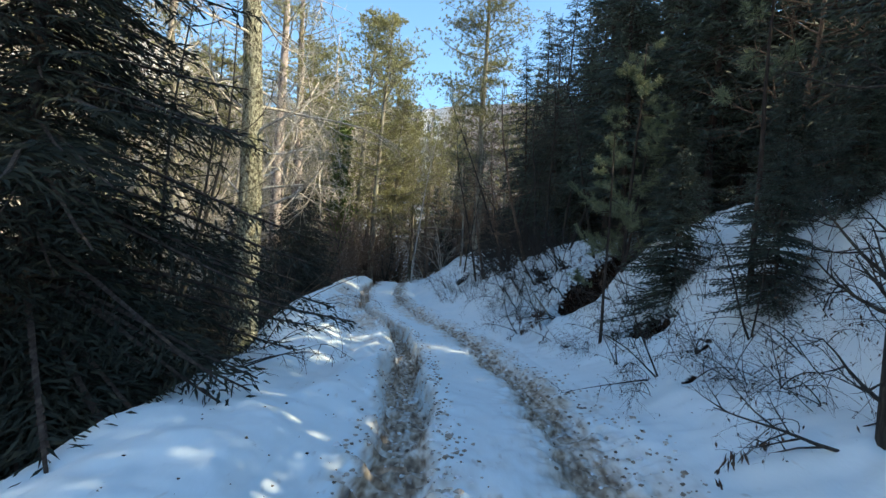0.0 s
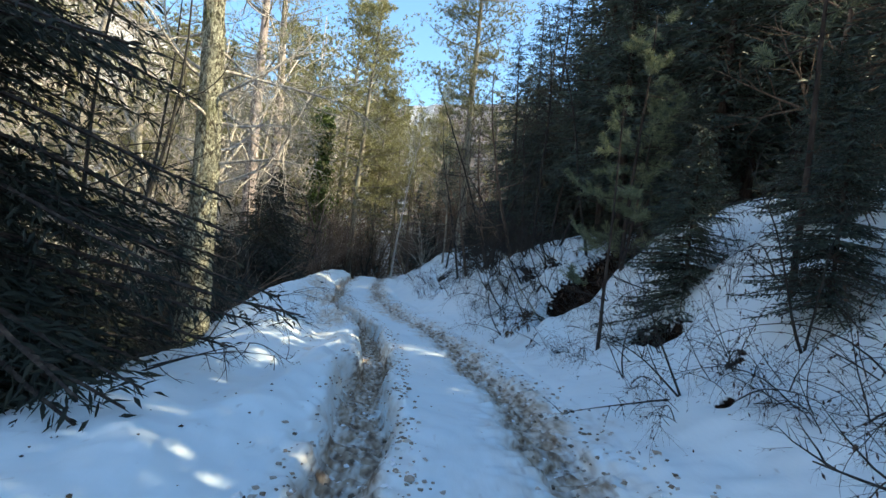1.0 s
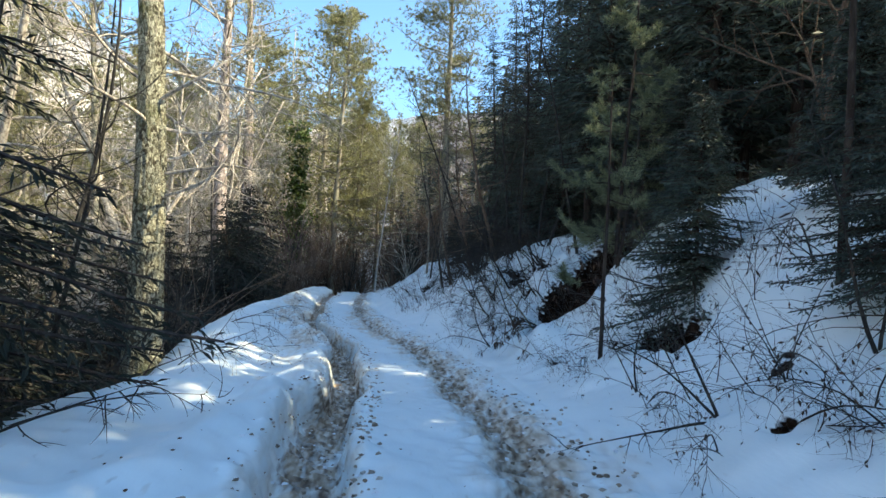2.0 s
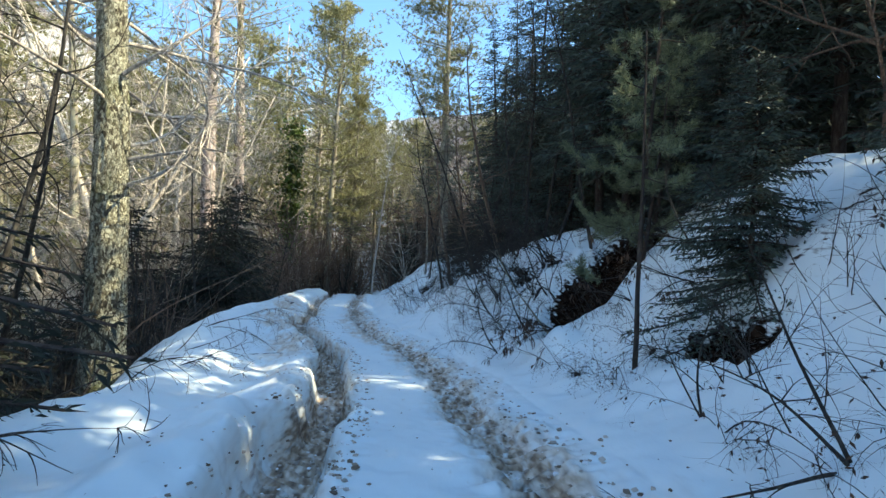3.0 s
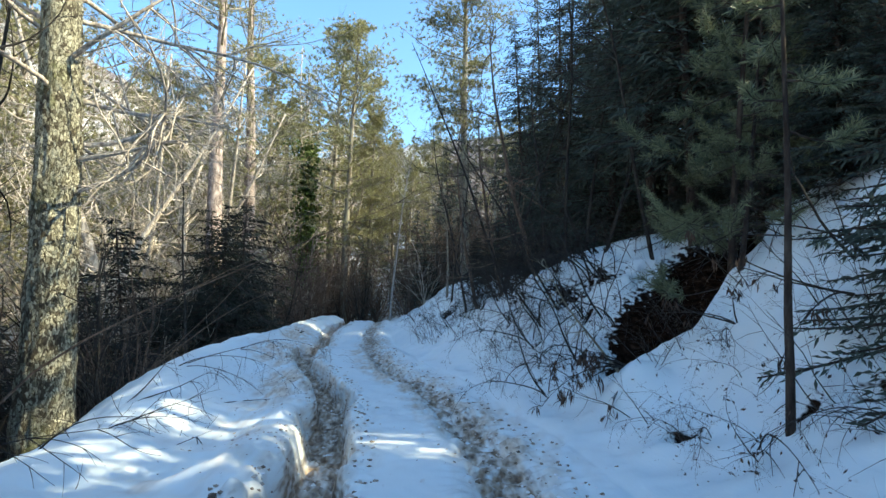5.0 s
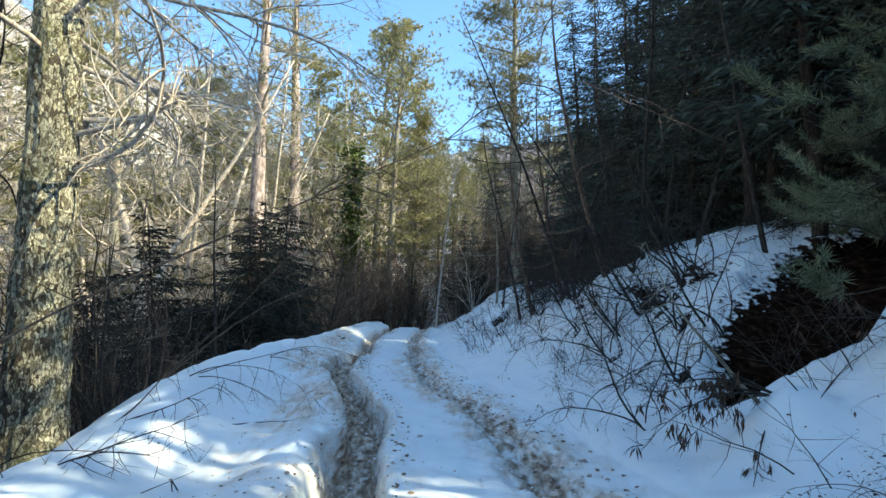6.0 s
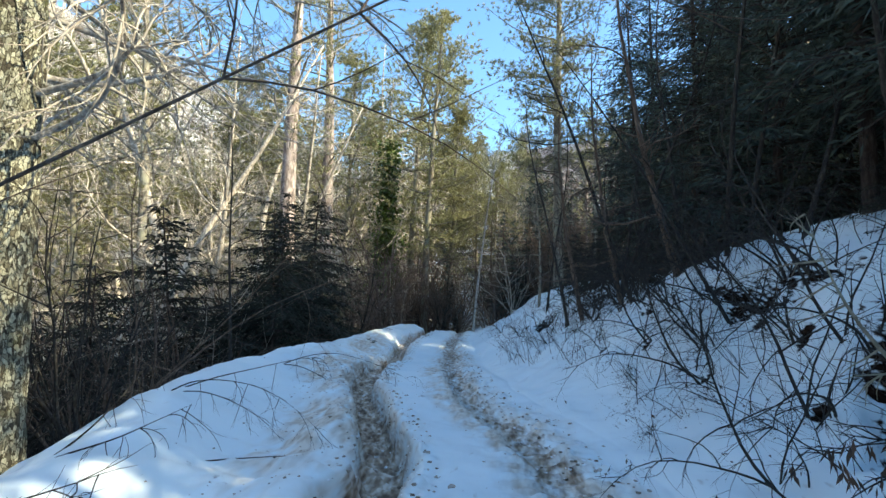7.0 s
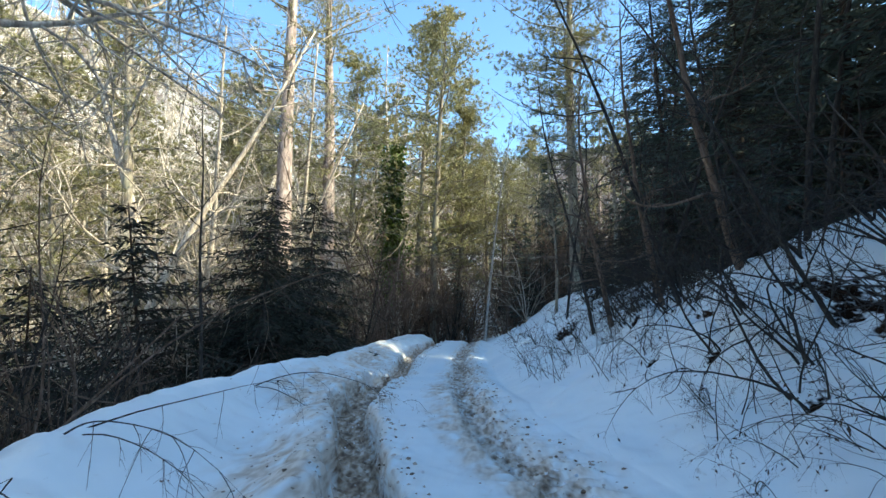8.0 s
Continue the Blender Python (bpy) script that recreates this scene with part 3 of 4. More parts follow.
def grow(b, r, start, d, length, radius, level, twigs, wobble, lift, slot=0, near=False):
    """A limb with side limbs, down to twigs."""
    steps = (7, 5, 3, 2)[min(level, 3)]
    if near:
        steps = (10, 10, 6, 4)[min(level, 3)]
        pts = curl(r, start, d, length, steps, wobble, lift)
    else:
        pts = bent(r, start, d, length, steps, wobble, lift)
    b.tube(pts, [radius * (1 - 0.78 * s / steps) for s in range(steps + 1)], (8, 5, 4, 3)[min(level, 3)], slot, False)
    if level >= twigs:
        return
    for k in range((9, 7, 5)[min(level, 2)]):
        al = r.uniform(0.25, 1.0)
        i = min(int(al * steps), steps - 1)
        p = pts[i].lerp(pts[i + 1], al * steps - i)
        ax = (pts[i + 1] - pts[i]).normalized()
        dd = (ax * r.uniform(0.5, 1.0) + rnd_dir(r) * 0.95).normalized()
        grow(b, r, p, dd, length * r.uniform(0.3, 0.55) * (1.15 - 0.5 * al), radius * 0.5 * (1.1 - 0.5 * al), level + 1, twigs, wobble * 1.2, lift, slot, near)


def bare_tree(seed, h, radius, bark, twigs=3, wobble=0.13, name="bare_tree", limbs=20, low=0.2, limb_girth=0.42, reach=1.0, near=False):
    r = random.Random(seed)
    root = new(name)
    b, lim = Build(), Build()
    n = 12
    way = Vector((r.uniform(-0.08, 0.08), r.uniform(-0.08, 0.08), 1))
    axis = curl(r, Vector((0, 0, -0.5)), way, h + 0.5, n, wobble * 0.55, 0.09) if near else bent(r, Vector((0, 0, -0.5)), way, h + 0.5, n, wobble * 0.5, 0.06)
    b.tube(axis, [radius * (1 - 0.85 * s / n) for s in range(n + 1)], 9)
    part("trunk", b, bark, root)
    for k in range(limbs):
        al = r.uniform(low, 0.98)
        i = min(int(al * n), n - 1)
        p = axis[i].lerp(axis[i + 1], al * n - i)
        a = r.uniform(0, 2 * math.pi)
        grow(lim, r, p, Vector((math.cos(a), math.sin(a), r.uniform(0.1, 0.9))), h * reach * r.uniform(0.16, 0.34) * (1.2 - 0.6 * al), radius * limb_girth * (1.15 - 0.7 * al), 1, twigs, wobble * 1.6, 0.03, 0, near)
    part("crown", lim, bark, root)
    return tagged(root, "leafless deciduous tree with pale lichen-grey branches in the ravine", "tree", "bare trees of the forest")


def shrub(seed, h, stems, bark, lean=0.5, leaves=0, lift=0.05, thick=0.008, name="bare_shrub", twigs=3, toward=None, near=False, label="leafless shrub of thin brown twigs growing out of snow"):
    r = random.Random(seed)
    root = new(name)
    lv = Build()
    for k in range(stems):
        b = Build()
        a = r.uniform(0, 2 * math.pi)
        d = Vector((math.cos(a) * lean, math.sin(a) * lean, 1))
        if toward:
            d += Vector(toward)
        L = h * r.uniform(0.55, 1.15)
        grow(b, r, Vector((r.uniform(-0.12, 0.12), r.uniform(-0.12, 0.12), -0.12)), d, L, thick * L * r.uniform(0.7, 1.2), 1, twigs, 0.2, lift, 0, near)
        part("stem", b, bark, root)
        for q in range(leaves):
            p = b.v[r.randrange(len(b.v))]
            d = (rnd_dir(r) + Vector((0, 0, -0.9))).normalized()
            lv.blade(p, d, d.cross(rnd_dir(r)).normalized(), r.uniform(0.02, 0.045), r.uniform(0.008, 0.018))
    if leaves:
        part("foliage", lv, LEAF_DEAD, root, "withered brown leaves", False)
    return tagged(root, label, "shrub", "bare shrubs")


def put(ob, x, y, turn=0.0, size=1.0, sink=0.05, tilt=(0, 0), z=None):
    zz = ground_at(x, y) - sink if z is None else z
    m = pose(x, y, zz, tilt[0], tilt[1], turn) @ Matrix.Diagonal((size, size, size, 1))
    return m


USED = set()


def plant(proto, x, y, turn=0.0, size=1.0, tilt=(0, 0), sink=0.05, label="", z=None):
    """Sets the first tree of a kind itself, then copies."""
    if proto.name in USED:
        ob = copy_thing(proto, put(proto, x, y, turn, size / proto.scale[0], sink, tilt, z))
    else:
        USED.add(proto.name)
        proto.matrix_basis = put(proto, x, y, turn, size, sink, tilt, z)
        ob = proto
    if label:
        tagged(ob, label)
    return ob

# ---- the woods ----
R = random.Random(7)
SPOTS = []


def free(x, y, gap):
    if any((x - a) ** 2 + (y - b) ** 2 < gap * gap for a, b in SPOTS):
        return False
    SPOTS.append((x, y))
    return True


def open_sky(x, y, h):
    """Whether a tree would stand in the gap of open sky over the road."""
    turn = math.degrees(math.atan2(x - 0.2, y - 4))
    return -9 < turn < 10 and (h + ground_at(x, y) - 1) / math.hypot(x, y - 4) > 0.3


def over_ivy(x, y):
    """Whether a tree would stand before the ivy-clad trunk."""
    return 13 < y < 35 and abs(x - 0.17 + 0.264 * (y - 6.7)) < 1.1


def scatter(count, xs, ys, gap, kinds, sizes, h, tilt=3, keep=None):
    n = tries = 0
    while n < count and tries < count * 60:
        tries += 1
        x, y = R.uniform(*xs), R.uniform(*ys)
        k, s = R.choice(kinds), R.uniform(*sizes)
        if keep and not keep(x, y) or 28 < y < 40 and abs(x + 0.072 * (y - 4)) < 0.8 or open_sky(x, y, h * s) or h > 5 and over_ivy(x, y) or not free(x, y, gap):
            continue
        plant(k, x, y, R.uniform(0, 360), s, (R.uniform(-tilt, tilt), R.uniform(-tilt, tilt)))
        n += 1


spruce_a = spruce(1, 10.0, 2.2, 0.06, 0.125, 0.33)
spruce_b = spruce(2, 12.0, 2.3, 0.16, 0.145, 0.36)
spruce_far = spruce(4, 11.0, 2.4, 0.06, 0.36, 0.72, cheap=True)
spruce_low = spruce(6, 4.0, 1.8, 0.02, 0.078, 0.2, 0.5, NEEDLE_SHADED, ragged=0.25, full=1.35)
pine_a = pine(11, 19.0, 2.9, 0.45, 14, 0.17, 0.022, 60, 14, girth=0.0172, cheap=True, blades=12)
pine_b = pine(12, 16.0, 2.6, 0.36, 13, 0.17, 0.022, 64, 18, BARK_GREY, cheap=True, blades=12)
pine_mid = pine(14, 18.0, 3.6, 0.26, 14, 0.24, 0.05, 74, 8, BARK_GREY, cheap=True, blades=11)
pine_far = pine(13, 15.0, 2.9, 0.2, 7, 0.32, 0.11, 30, 2, cheap=True, blades=6)
bare_a = bare_tree(21, 13.0, 0.14, BARK_LICHEN, 3, 0.2, "bare_tree", 26, 0.2, 0.27, 0.85, near=True)
bare_b = bare_tree(22, 11.0, 0.10, BARK_GREY, 3, 0.13, "bare_tree", 20, 0.32)
bare_far = bare_tree(23, 14.0, 0.12, BARK_LICHEN, 2, 0.17, "bare_tree", 15, 0.15)
bare_dim = bare_tree(24, 10.0, 0.09, TWIG_BROWN, 2, 0.15, "bare_tree", 20, 0.1)
thicket_a = shrub(31, 2.6, 8, TWIG_DARK, 0.45, twigs=2)
thicket_b = shrub(32, 3.6, 8, TWIG_BROWN, 0.35, twigs=2)
thicket_c = shrub(33, 3.2, 8, BARK_LICHEN, 0.4, twigs=2)

# trees seen by themselves
for k, x, y, turn, s in [(pine_a, -7.44, 22.44, 20, 1.0), (pine_a, -8.3, 27.7, 140, 1.08), (pine_b, -10.3, 19.8, 75, 1.1), (pine_mid, -2.4, 37, 300, 0.62),
                         (pine_mid, -4.6, 32.5, 30, 0.95), (pine_mid, -6.6, 38, 90, 1.1), (pine_mid, -9.6, 34, 160, 1.05), (pine_mid, -12.5, 30, 220, 1.0), (pine_mid, -17.0, 20.5, 200, 1.1), (pine_mid, -19.0, 27.5, 20, 1.15), (pine_mid, -16.0, 32.0, 120, 1.1), (pine_mid, -5.0, 44, 10, 1.0), (bare_a, -8.8, 16.6, 0, 1.0), (bare_a, -10.6, 14.6, 200, 1.05), (bare_a, -13.0, 18.4, 80, 1.1), (bare_a, -11.0, 25.2, 330, 1.15), (bare_a, -15.5, 22.6, 150, 1.2), (bare_a, -12.5, 22.5, 120, 1.05), (bare_a, -8.3, 11.0, 300, 1.0), (bare_b, 0.9, 24.5, 130, 0.55), (bare_b, 2.9, 25.5, 20, 0.75)]:
    SPOTS.append((x, y))
    plant(k, x, y, turn, s)
pine_crown = pine(15, 17.0, 2.9, 0.3, 30, 0.19, 0.026, 92, 30, BARK_GREY, 0.0125, cheap=True, blades=13)
plant(pine_crown, 1.8, 27.5, 200, 1.0, label="tall pine with a wide loose crown above the track's end")
SPOTS.append((1.8, 27.5))
plant(pine_crown, -3.7, 34.0, 60, 0.72, label="sunlit yellow-green pine beyond the track's end")
SPOTS.append((-3.7, 34.0))
for k, x, y, turn, s in [(pine_mid, -1.3, 37, 120, 0.52), (pine_mid, -0.2, 41, 40, 0.62), (spruce_far, -0.6, 33, 0, 0.5), (bare_far, 0.3, 34, 60, 0.55), (pine_far, 0.9, 38, 200, 0.6), (bare_dim, -1.0, 31.5, 10, 0.6)]:
    SPOTS.append((x, y))
    plant(k, x, y, turn, s)
slim = bare_tree(25, 14.0, 0.085, BARK_BIRCH, 3, 0.09, "slim_tree", 12, 0.55)
plant(slim, -1.66, 28.1, 0, 0.68, (0, 5.5), label="slim leaning birch with a pale trunk")
SPOTS.append((-1.66, 28.1))
# low dark spruces over the edge
for x, y, s in [(-4.9, 16.6, 1.15), (-5.6, 18.4, 1.3), (-5.9, 20.0, 1.05), (-6.4, 16.0, 1.25), (-6.0, 21.0, 1.3), (-8.2, 15.4, 1.5), (-7.2, 18.6, 1.3), (-6.3, 22.5, 1.0), (-6.8, 24.5, 1.1), (-5.9, 13.2, 1.0), (-7.0, 11.4, 1.2), (-4.4, 5.3, 1.1), (-4.1, 3.3, 1.0)]:
    SPOTS.append((x, y))
    plant(spruce_low, x, y, R.uniform(0, 360), s * R.uniform(0.8, 1.1), (R.uniform(-12, 12), R.uniform(-12, 12)), label="low dense dark spruce below the snowy track edge")

# dark spruces on the bank, some added out of view to shade the track
for x, y, s, p in [(4.3, 15.6, 0.95, spruce_a), (5.6, 12.2, 1.0, spruce_b), (6.6, 17.5, 1.1, spruce_far), (5.0, 19.5, 1.0, spruce_a), (7.5, 14.0, 1.05, spruce_far), (8.0, 11.6, 1.1, spruce_far),
                   (5.2, 10.15, 0.8, spruce_b), (6.2, 9.5, 0.85, spruce_b), (9.0, 9.0, 1.0, spruce_far), (7.6, 9.75, 0.85, spruce_far), (10.2, 9.6, 0.9, spruce_far), (6.4, 11.0, 0.85, spruce_far), (4.9, 13.8, 0.8, spruce_b), (3.9, 18.3, 0.8, spruce_b), (5.4, 5.6, 0.8, spruce_a), (7.0, 12.0, 0.9, spruce_far),
                   (4.6, 23.5, 0.95, spruce_b), (7.2, 22.5, 1.0, spruce_far), (9.5, 18.5, 1.1, spruce_far), (6.2, 5.0, 0.9, spruce_far), (8.2, 5.2, 1.1, spruce_far), (5.6, 2.2, 0.9, spruce_far), (4.6, 3.7, 0.75, spruce_a), (4.3, 1.4, 0.8, spruce_b), (4.1, 11.5, 0.75, spruce_b), (4.2, 13.1, 0.8, spruce_b), (3.6, 16.9, 0.7, spruce_b), (3.3, 19.9, 0.7, spruce_b)]:
    SPOTS.append((x, y))
    plant(p, x, y, R.uniform(0, 360), s, (R.uniform(-2, 2), R.uniform(-2, 2)))
for x, y, s in [(6.0, 26.0, 0.6), (5.4, 28.8, 0.55), (6.6, 30.6, 0.65), (4.8, 32.0, 0.5), (7.6, 27.6, 0.8), (8.6, 30.2, 0.9), (7.2, 33.6, 0.75), (9.8, 26.4, 1.0), (10.4, 32.4, 1.0), (8.8, 36.0, 0.9), (6.0, 36.4, 0.6), (12.2, 29.4, 1.1), (11.6, 36.6, 1.0), (8.0, 39.8, 0.9), (13.6, 33.6, 1.1), (5.0, 40.0, 0.55)]:
    SPOTS.append((x, y))
    plant(spruce_far, x, y, R.uniform(0, 360), s, (R.uniform(-2, 2), R.uniform(-2, 2)))


def off_lane(x, y):
    """Keeps a lane through the bank's trees free, by which the sun reaches the track."""
    return not (x > 4.4 and 6.1 < y + 0.16 * x < 9.45)


scatter(20, (5.5, 18), (3, 50), 2.0, (spruce_far,), (0.85, 1.3), 11, 3, off_lane)
# spruces out of view behind the start, added to shade the track
scatter(12, (4.4, 12), (-8, 3), 1.9, (spruce_far,), (0.8, 1.15), 11, 3, off_lane)
# unseen trees behind on the left, added to hold back sky light
scatter(6, (-16, -4.5), (-22, 1.5), 2.6, (spruce_far, bare_far), (0.8, 1.1), 11)
# bare trees added in the sun's lane to break its light into dapples
for x, y, s in [(6.2, 6.6, 0.75), (7.4, 7.6, 0.9), (9.4, 6.4, 0.9), (5.6, 8.2, 0.6)]:
    plant(bare_dim, x, y, R.uniform(0, 360), s, label="thin leafless brown tree added on the bank to dapple the sun")
for x, y, s in [(8.2, 6.6, 0.9), (9.6, 7.6, 1.0), (8.8, 8.2, 0.8), (11.2, 6.2, 1.1), (12.0, 7.6, 1.2), (10.6, 8.4, 1.0), (13.6, 6.8, 1.3), (14.4, 5.6, 1.3), (13.4, 8.2, 1.2)]:
    plant(spruce_far, x, y, R.uniform(0, 360), s * 0.38, label="young dark spruce among taller trees on the bank")
for x, y, s in [(4.7, 10.9, 0.5), (4.2, 11.9, 0.4), (4.0, 16.2, 0.55), (3.3, 17.2, 0.45), (3.2, 19.2, 0.6), (2.4, 20.6, 0.5), (5.4, 15.4, 0.8), (1.9, 22.6, 0.5), (6.4, 13.6, 0.9)]:
    plant(spruce_low, x, y, R.uniform(0, 360), s, label="young dark spruce among taller trees on the bank")
# spruces added out of view to shade the near end of the track
for x, y, s in [(5.5, 3.0, 0.8), (7.2, 2.4, 0.9), (8.6, 3.7, 1.0), (6.4, 0.7, 0.9)]:
    plant(spruce_far, x, y, R.uniform(0, 360), s)
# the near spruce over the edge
spruce_edge = spruce(5, 8.5, 2.75, 0.01, 0.075, 0.115, 0.5, NEEDLE_SHADED, girth=0.009, ragged=0.45)
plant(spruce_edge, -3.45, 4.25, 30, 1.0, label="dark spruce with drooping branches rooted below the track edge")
for x, y, s in [(-4.9, 7.4, 1.25), (-5.7, 5.7, 1.5), (-6.3, 8.6, 1.5), (-5.2, 9.2, 1.0), (-7.2, 7.0, 1.7), (-8.4, 9.6, 1.6)]:
    SPOTS.append((x, y))
    plant(spruce_low, x, y, R.uniform(0, 360), s, (R.uniform(-5, 5), R.uniform(-5, 5)), label="low dense dark spruce below the snowy track edge")


def beside(x, y):
    return x < ROAD_X(y) - 4.2


scatter(20, (-26, -6), (6, 34), 1.5, (bare_a, bare_b), (0.9, 1.3), 13, 6, beside)
scatter(34, (-24, -8), (13, 42), 1.5, (bare_a,), (1.0, 1.45), 13, 5, beside)
scatter(8, (-22, -7), (18, 46), 1.8, (pine_mid, pine_b), (0.8, 1.1), 17, 3, beside)
scatter(20, (-34, -6), (16, 56), 2.0, (pine_far, bare_far, bare_far), (1.0, 1.5), 15, 3, beside)
scatter(46, (-45, -6), (10, 60), 1.6, (bare_far, bare_far, bare_dim), (1.0, 1.5), 13, 6, beside)
scatter(50, (-60, -18), (22, 80), 2.0, (bare_far, bare_far, bare_dim), (0.9, 1.3), 14, 5)
scatter(40, (-85, -28), (18, 90), 2.6, (bare_far, bare_far, bare_far, pine_far), (0.8, 1.2), 14, 5)
scatter(16, (-14, 4), (29, 50), 1.4, (spruce_far,), (0.3, 0.75), 11, 3)
scatter(32, (-14, 14), (42, 85), 1.8, (pine_far, spruce_far, bare_dim), (0.6, 1.0), 13, 3)
scatter(26, (-24, -5), (32, 66), 1.8, (pine_far, bare_far, bare_far), (1.0, 1.45), 15, 4)
scatter(36, (-24, 18), (30, 80), 1.8, (pine_far, spruce_far, bare_dim, bare_far, bare_dim), (0.5, 0.95), 13, 4)
scatter(44, (-40, -13), (14, 60), 1.5, (bare_far, bare_far, bare_far, bare_dim), (0.8, 1.2), 13, 6)
scatter(90, (-30, 30), (60, 130), 2.2, (spruce_far, bare_dim, pine_far, bare_dim), (0.7, 1.1), 12, 3)
scatter(60, (-14, 6), (29, 42), 0.7, (thicket_a, thicket_b, thicket_b, thicket_c), (0.8, 1.4), 3, 8)
scatter(70, (-20, -4), (8, 30), 0.8, (thicket_a, thicket_a, thicket_b), (0.7, 1.2), 3, 8, beside)

for k in range(34):
    plant(R.choice((thicket_a, thicket_b)), R.uniform(-15, -5.5), R.uniform(24, 35), R.uniform(0, 360), R.uniform(1.2, 1.8), (R.uniform(-6, 6), R.uniform(-6, 6)), label="dense brown leafless brush on the ravine side")
for k in range(34):
    plant(R.choice((thicket_b, thicket_b, thicket_c)), R.uniform(-14, -6), R.uniform(16, 27), R.uniform(0, 360), R.uniform(1.2, 1.8), (R.uniform(-6, 6), R.uniform(-6, 6)), label="dense brown leafless brush on the ravine side")
# dark brush where the track drops out of sight
for k in range(70):
    x, y = R.uniform(-6.2, 4.5), R.uniform(28.4, 36)
    if abs(x + 0.072 * (y - 4)) > 0.5:
        plant(R.choice((thicket_a, thicket_b, thicket_b)), x, y, R.uniform(0, 360), R.uniform(0.95, 1.35), (R.uniform(-6, 6), R.uniform(-6, 6)), label="dense brown leafless brush beyond the track's end")
for x, y, s in [(-0.2, 30.2, 0.42), (1.3, 31.0, 0.5), (-3.4, 31.4, 0.4), (0.6, 33.2, 0.6), (2.4, 29.6, 0.5)]:
    plant(spruce_far, x, y, R.uniform(0, 360), s)

# dark brush along the track's edge
for k in range(30):
    y = R.uniform(10.5, 26)
    plant(R.choice((thicket_a, thicket_a, thicket_b)), float(ROAD_X(y)) - R.uniform(3.6, 5.4), y, R.uniform(0, 360), R.uniform(0.5, 0.95), (R.uniform(-10, 10), R.uniform(-10, 10)), label="dark leafless brush below the snowy track edge")
# more tall spruces up the bank, hidden behind others, added to block low sun
scatter(24, (6.5, 15), (10, 42), 1.4, (spruce_far,), (1.0, 1.35), 11, 3, off_lane)

# the oak at the track's edge
b = Build()
rr = random.Random(40)
axis = bent(rr, Vector((0, 0, -1.2)), Vector((0.01, 0, 1)), 11, 14, 0.02, 0.02)


def rough_trunk(axis, radius, rings, sides, relief, plate):
    """A trunk whose bark stands out in plates and ridges."""
    b = Build()
    n = len(axis) - 1
    for i in range(rings + 1):
        t = i / rings * n
        k = min(int(t), n - 1)
        p = axis[k].lerp(axis[k + 1], t - k)
        z = i / rings
        for j in range(sides):
            a = 2 * math.pi * j / sides
            c, s_ = math.cos(a), math.sin(a)
            q = Vector((c * plate, s_ * plate, p.z * plate * 0.35))
            h = abs(noise.noise(q)) + 0.5 * abs(noise.noise(q * 2.3)) + 0.35 * noise.noise(Vector((c, s_, p.z)) * 1.4)
            r = radius(z) * (1 + 0.06 * noise.noise(Vector((c * 1.2, s_ * 1.2, p.z * 0.6)))) + relief * (h - 0.35)
            b.v.append(p + Vector((c * r, s_ * r, 0)))
    for i in range(rings):
        for j in range(sides):
            j2 = (j + 1) % sides
            b.f.append((i * sides + j, i * sides + j2, (i + 1) * sides + j2, (i + 1) * sides + j))
            b.m.append(0)
    return b


b = rough_trunk(axis, lambda z: 0.27 * (1 - 0.55 * z) + 0.12 * math.exp(-z * 11), 260, 72, 0.035, 9.0)
oak = new("oak_tree")
part("trunk", b, BARK_OAK, oak)
b = Build()
for k in range(16):
    al = rr.uniform(0.33, 0.98)
    i = min(int(al * 14), 13)
    a = rr.uniform(0, 2 * math.pi)
    grow(b, rr, axis[i].lerp(axis[i + 1], al * 14 - i), Vector((math.cos(a), math.sin(a), rr.uniform(-0.1, 0.5))), rr.uniform(1.5, 3.4), 0.03, 1, 3, 0.2, 0.0, 0, True)
for way, al, length in [((0.05, 1, 0.12), 0.42, 3.8), ((0.4, 1, 0.1), 0.47, 4.2), ((-0.3, 1, 0.2), 0.5, 4.0), ((0.75, 0.8, 0.15), 0.55, 3.6), ((0.6, 0.2, 0.1), 0.40, 2.2), ((0.15, 1, 0.35), 0.58, 4.5), ((-0.6, 0.9, 0.0), 0.38, 3.0), ((0.9, -0.3, 0.25), 0.5, 2.2)]:
    i = int(al * 14)
    grow(b, rr, axis[i].lerp(axis[i + 1], al * 14 - i), Vector(way), length, 0.032, 0, 3, 0.15, -0.005, 0, True)
part("crown", b, BARK_LICHEN, oak)
oak.matrix_basis = pose(-3.8, 10.0, ground_at(-3.8, 10.0))
tagged(oak, "thick old oak trunk covered in pale lichen and moss", "tree")

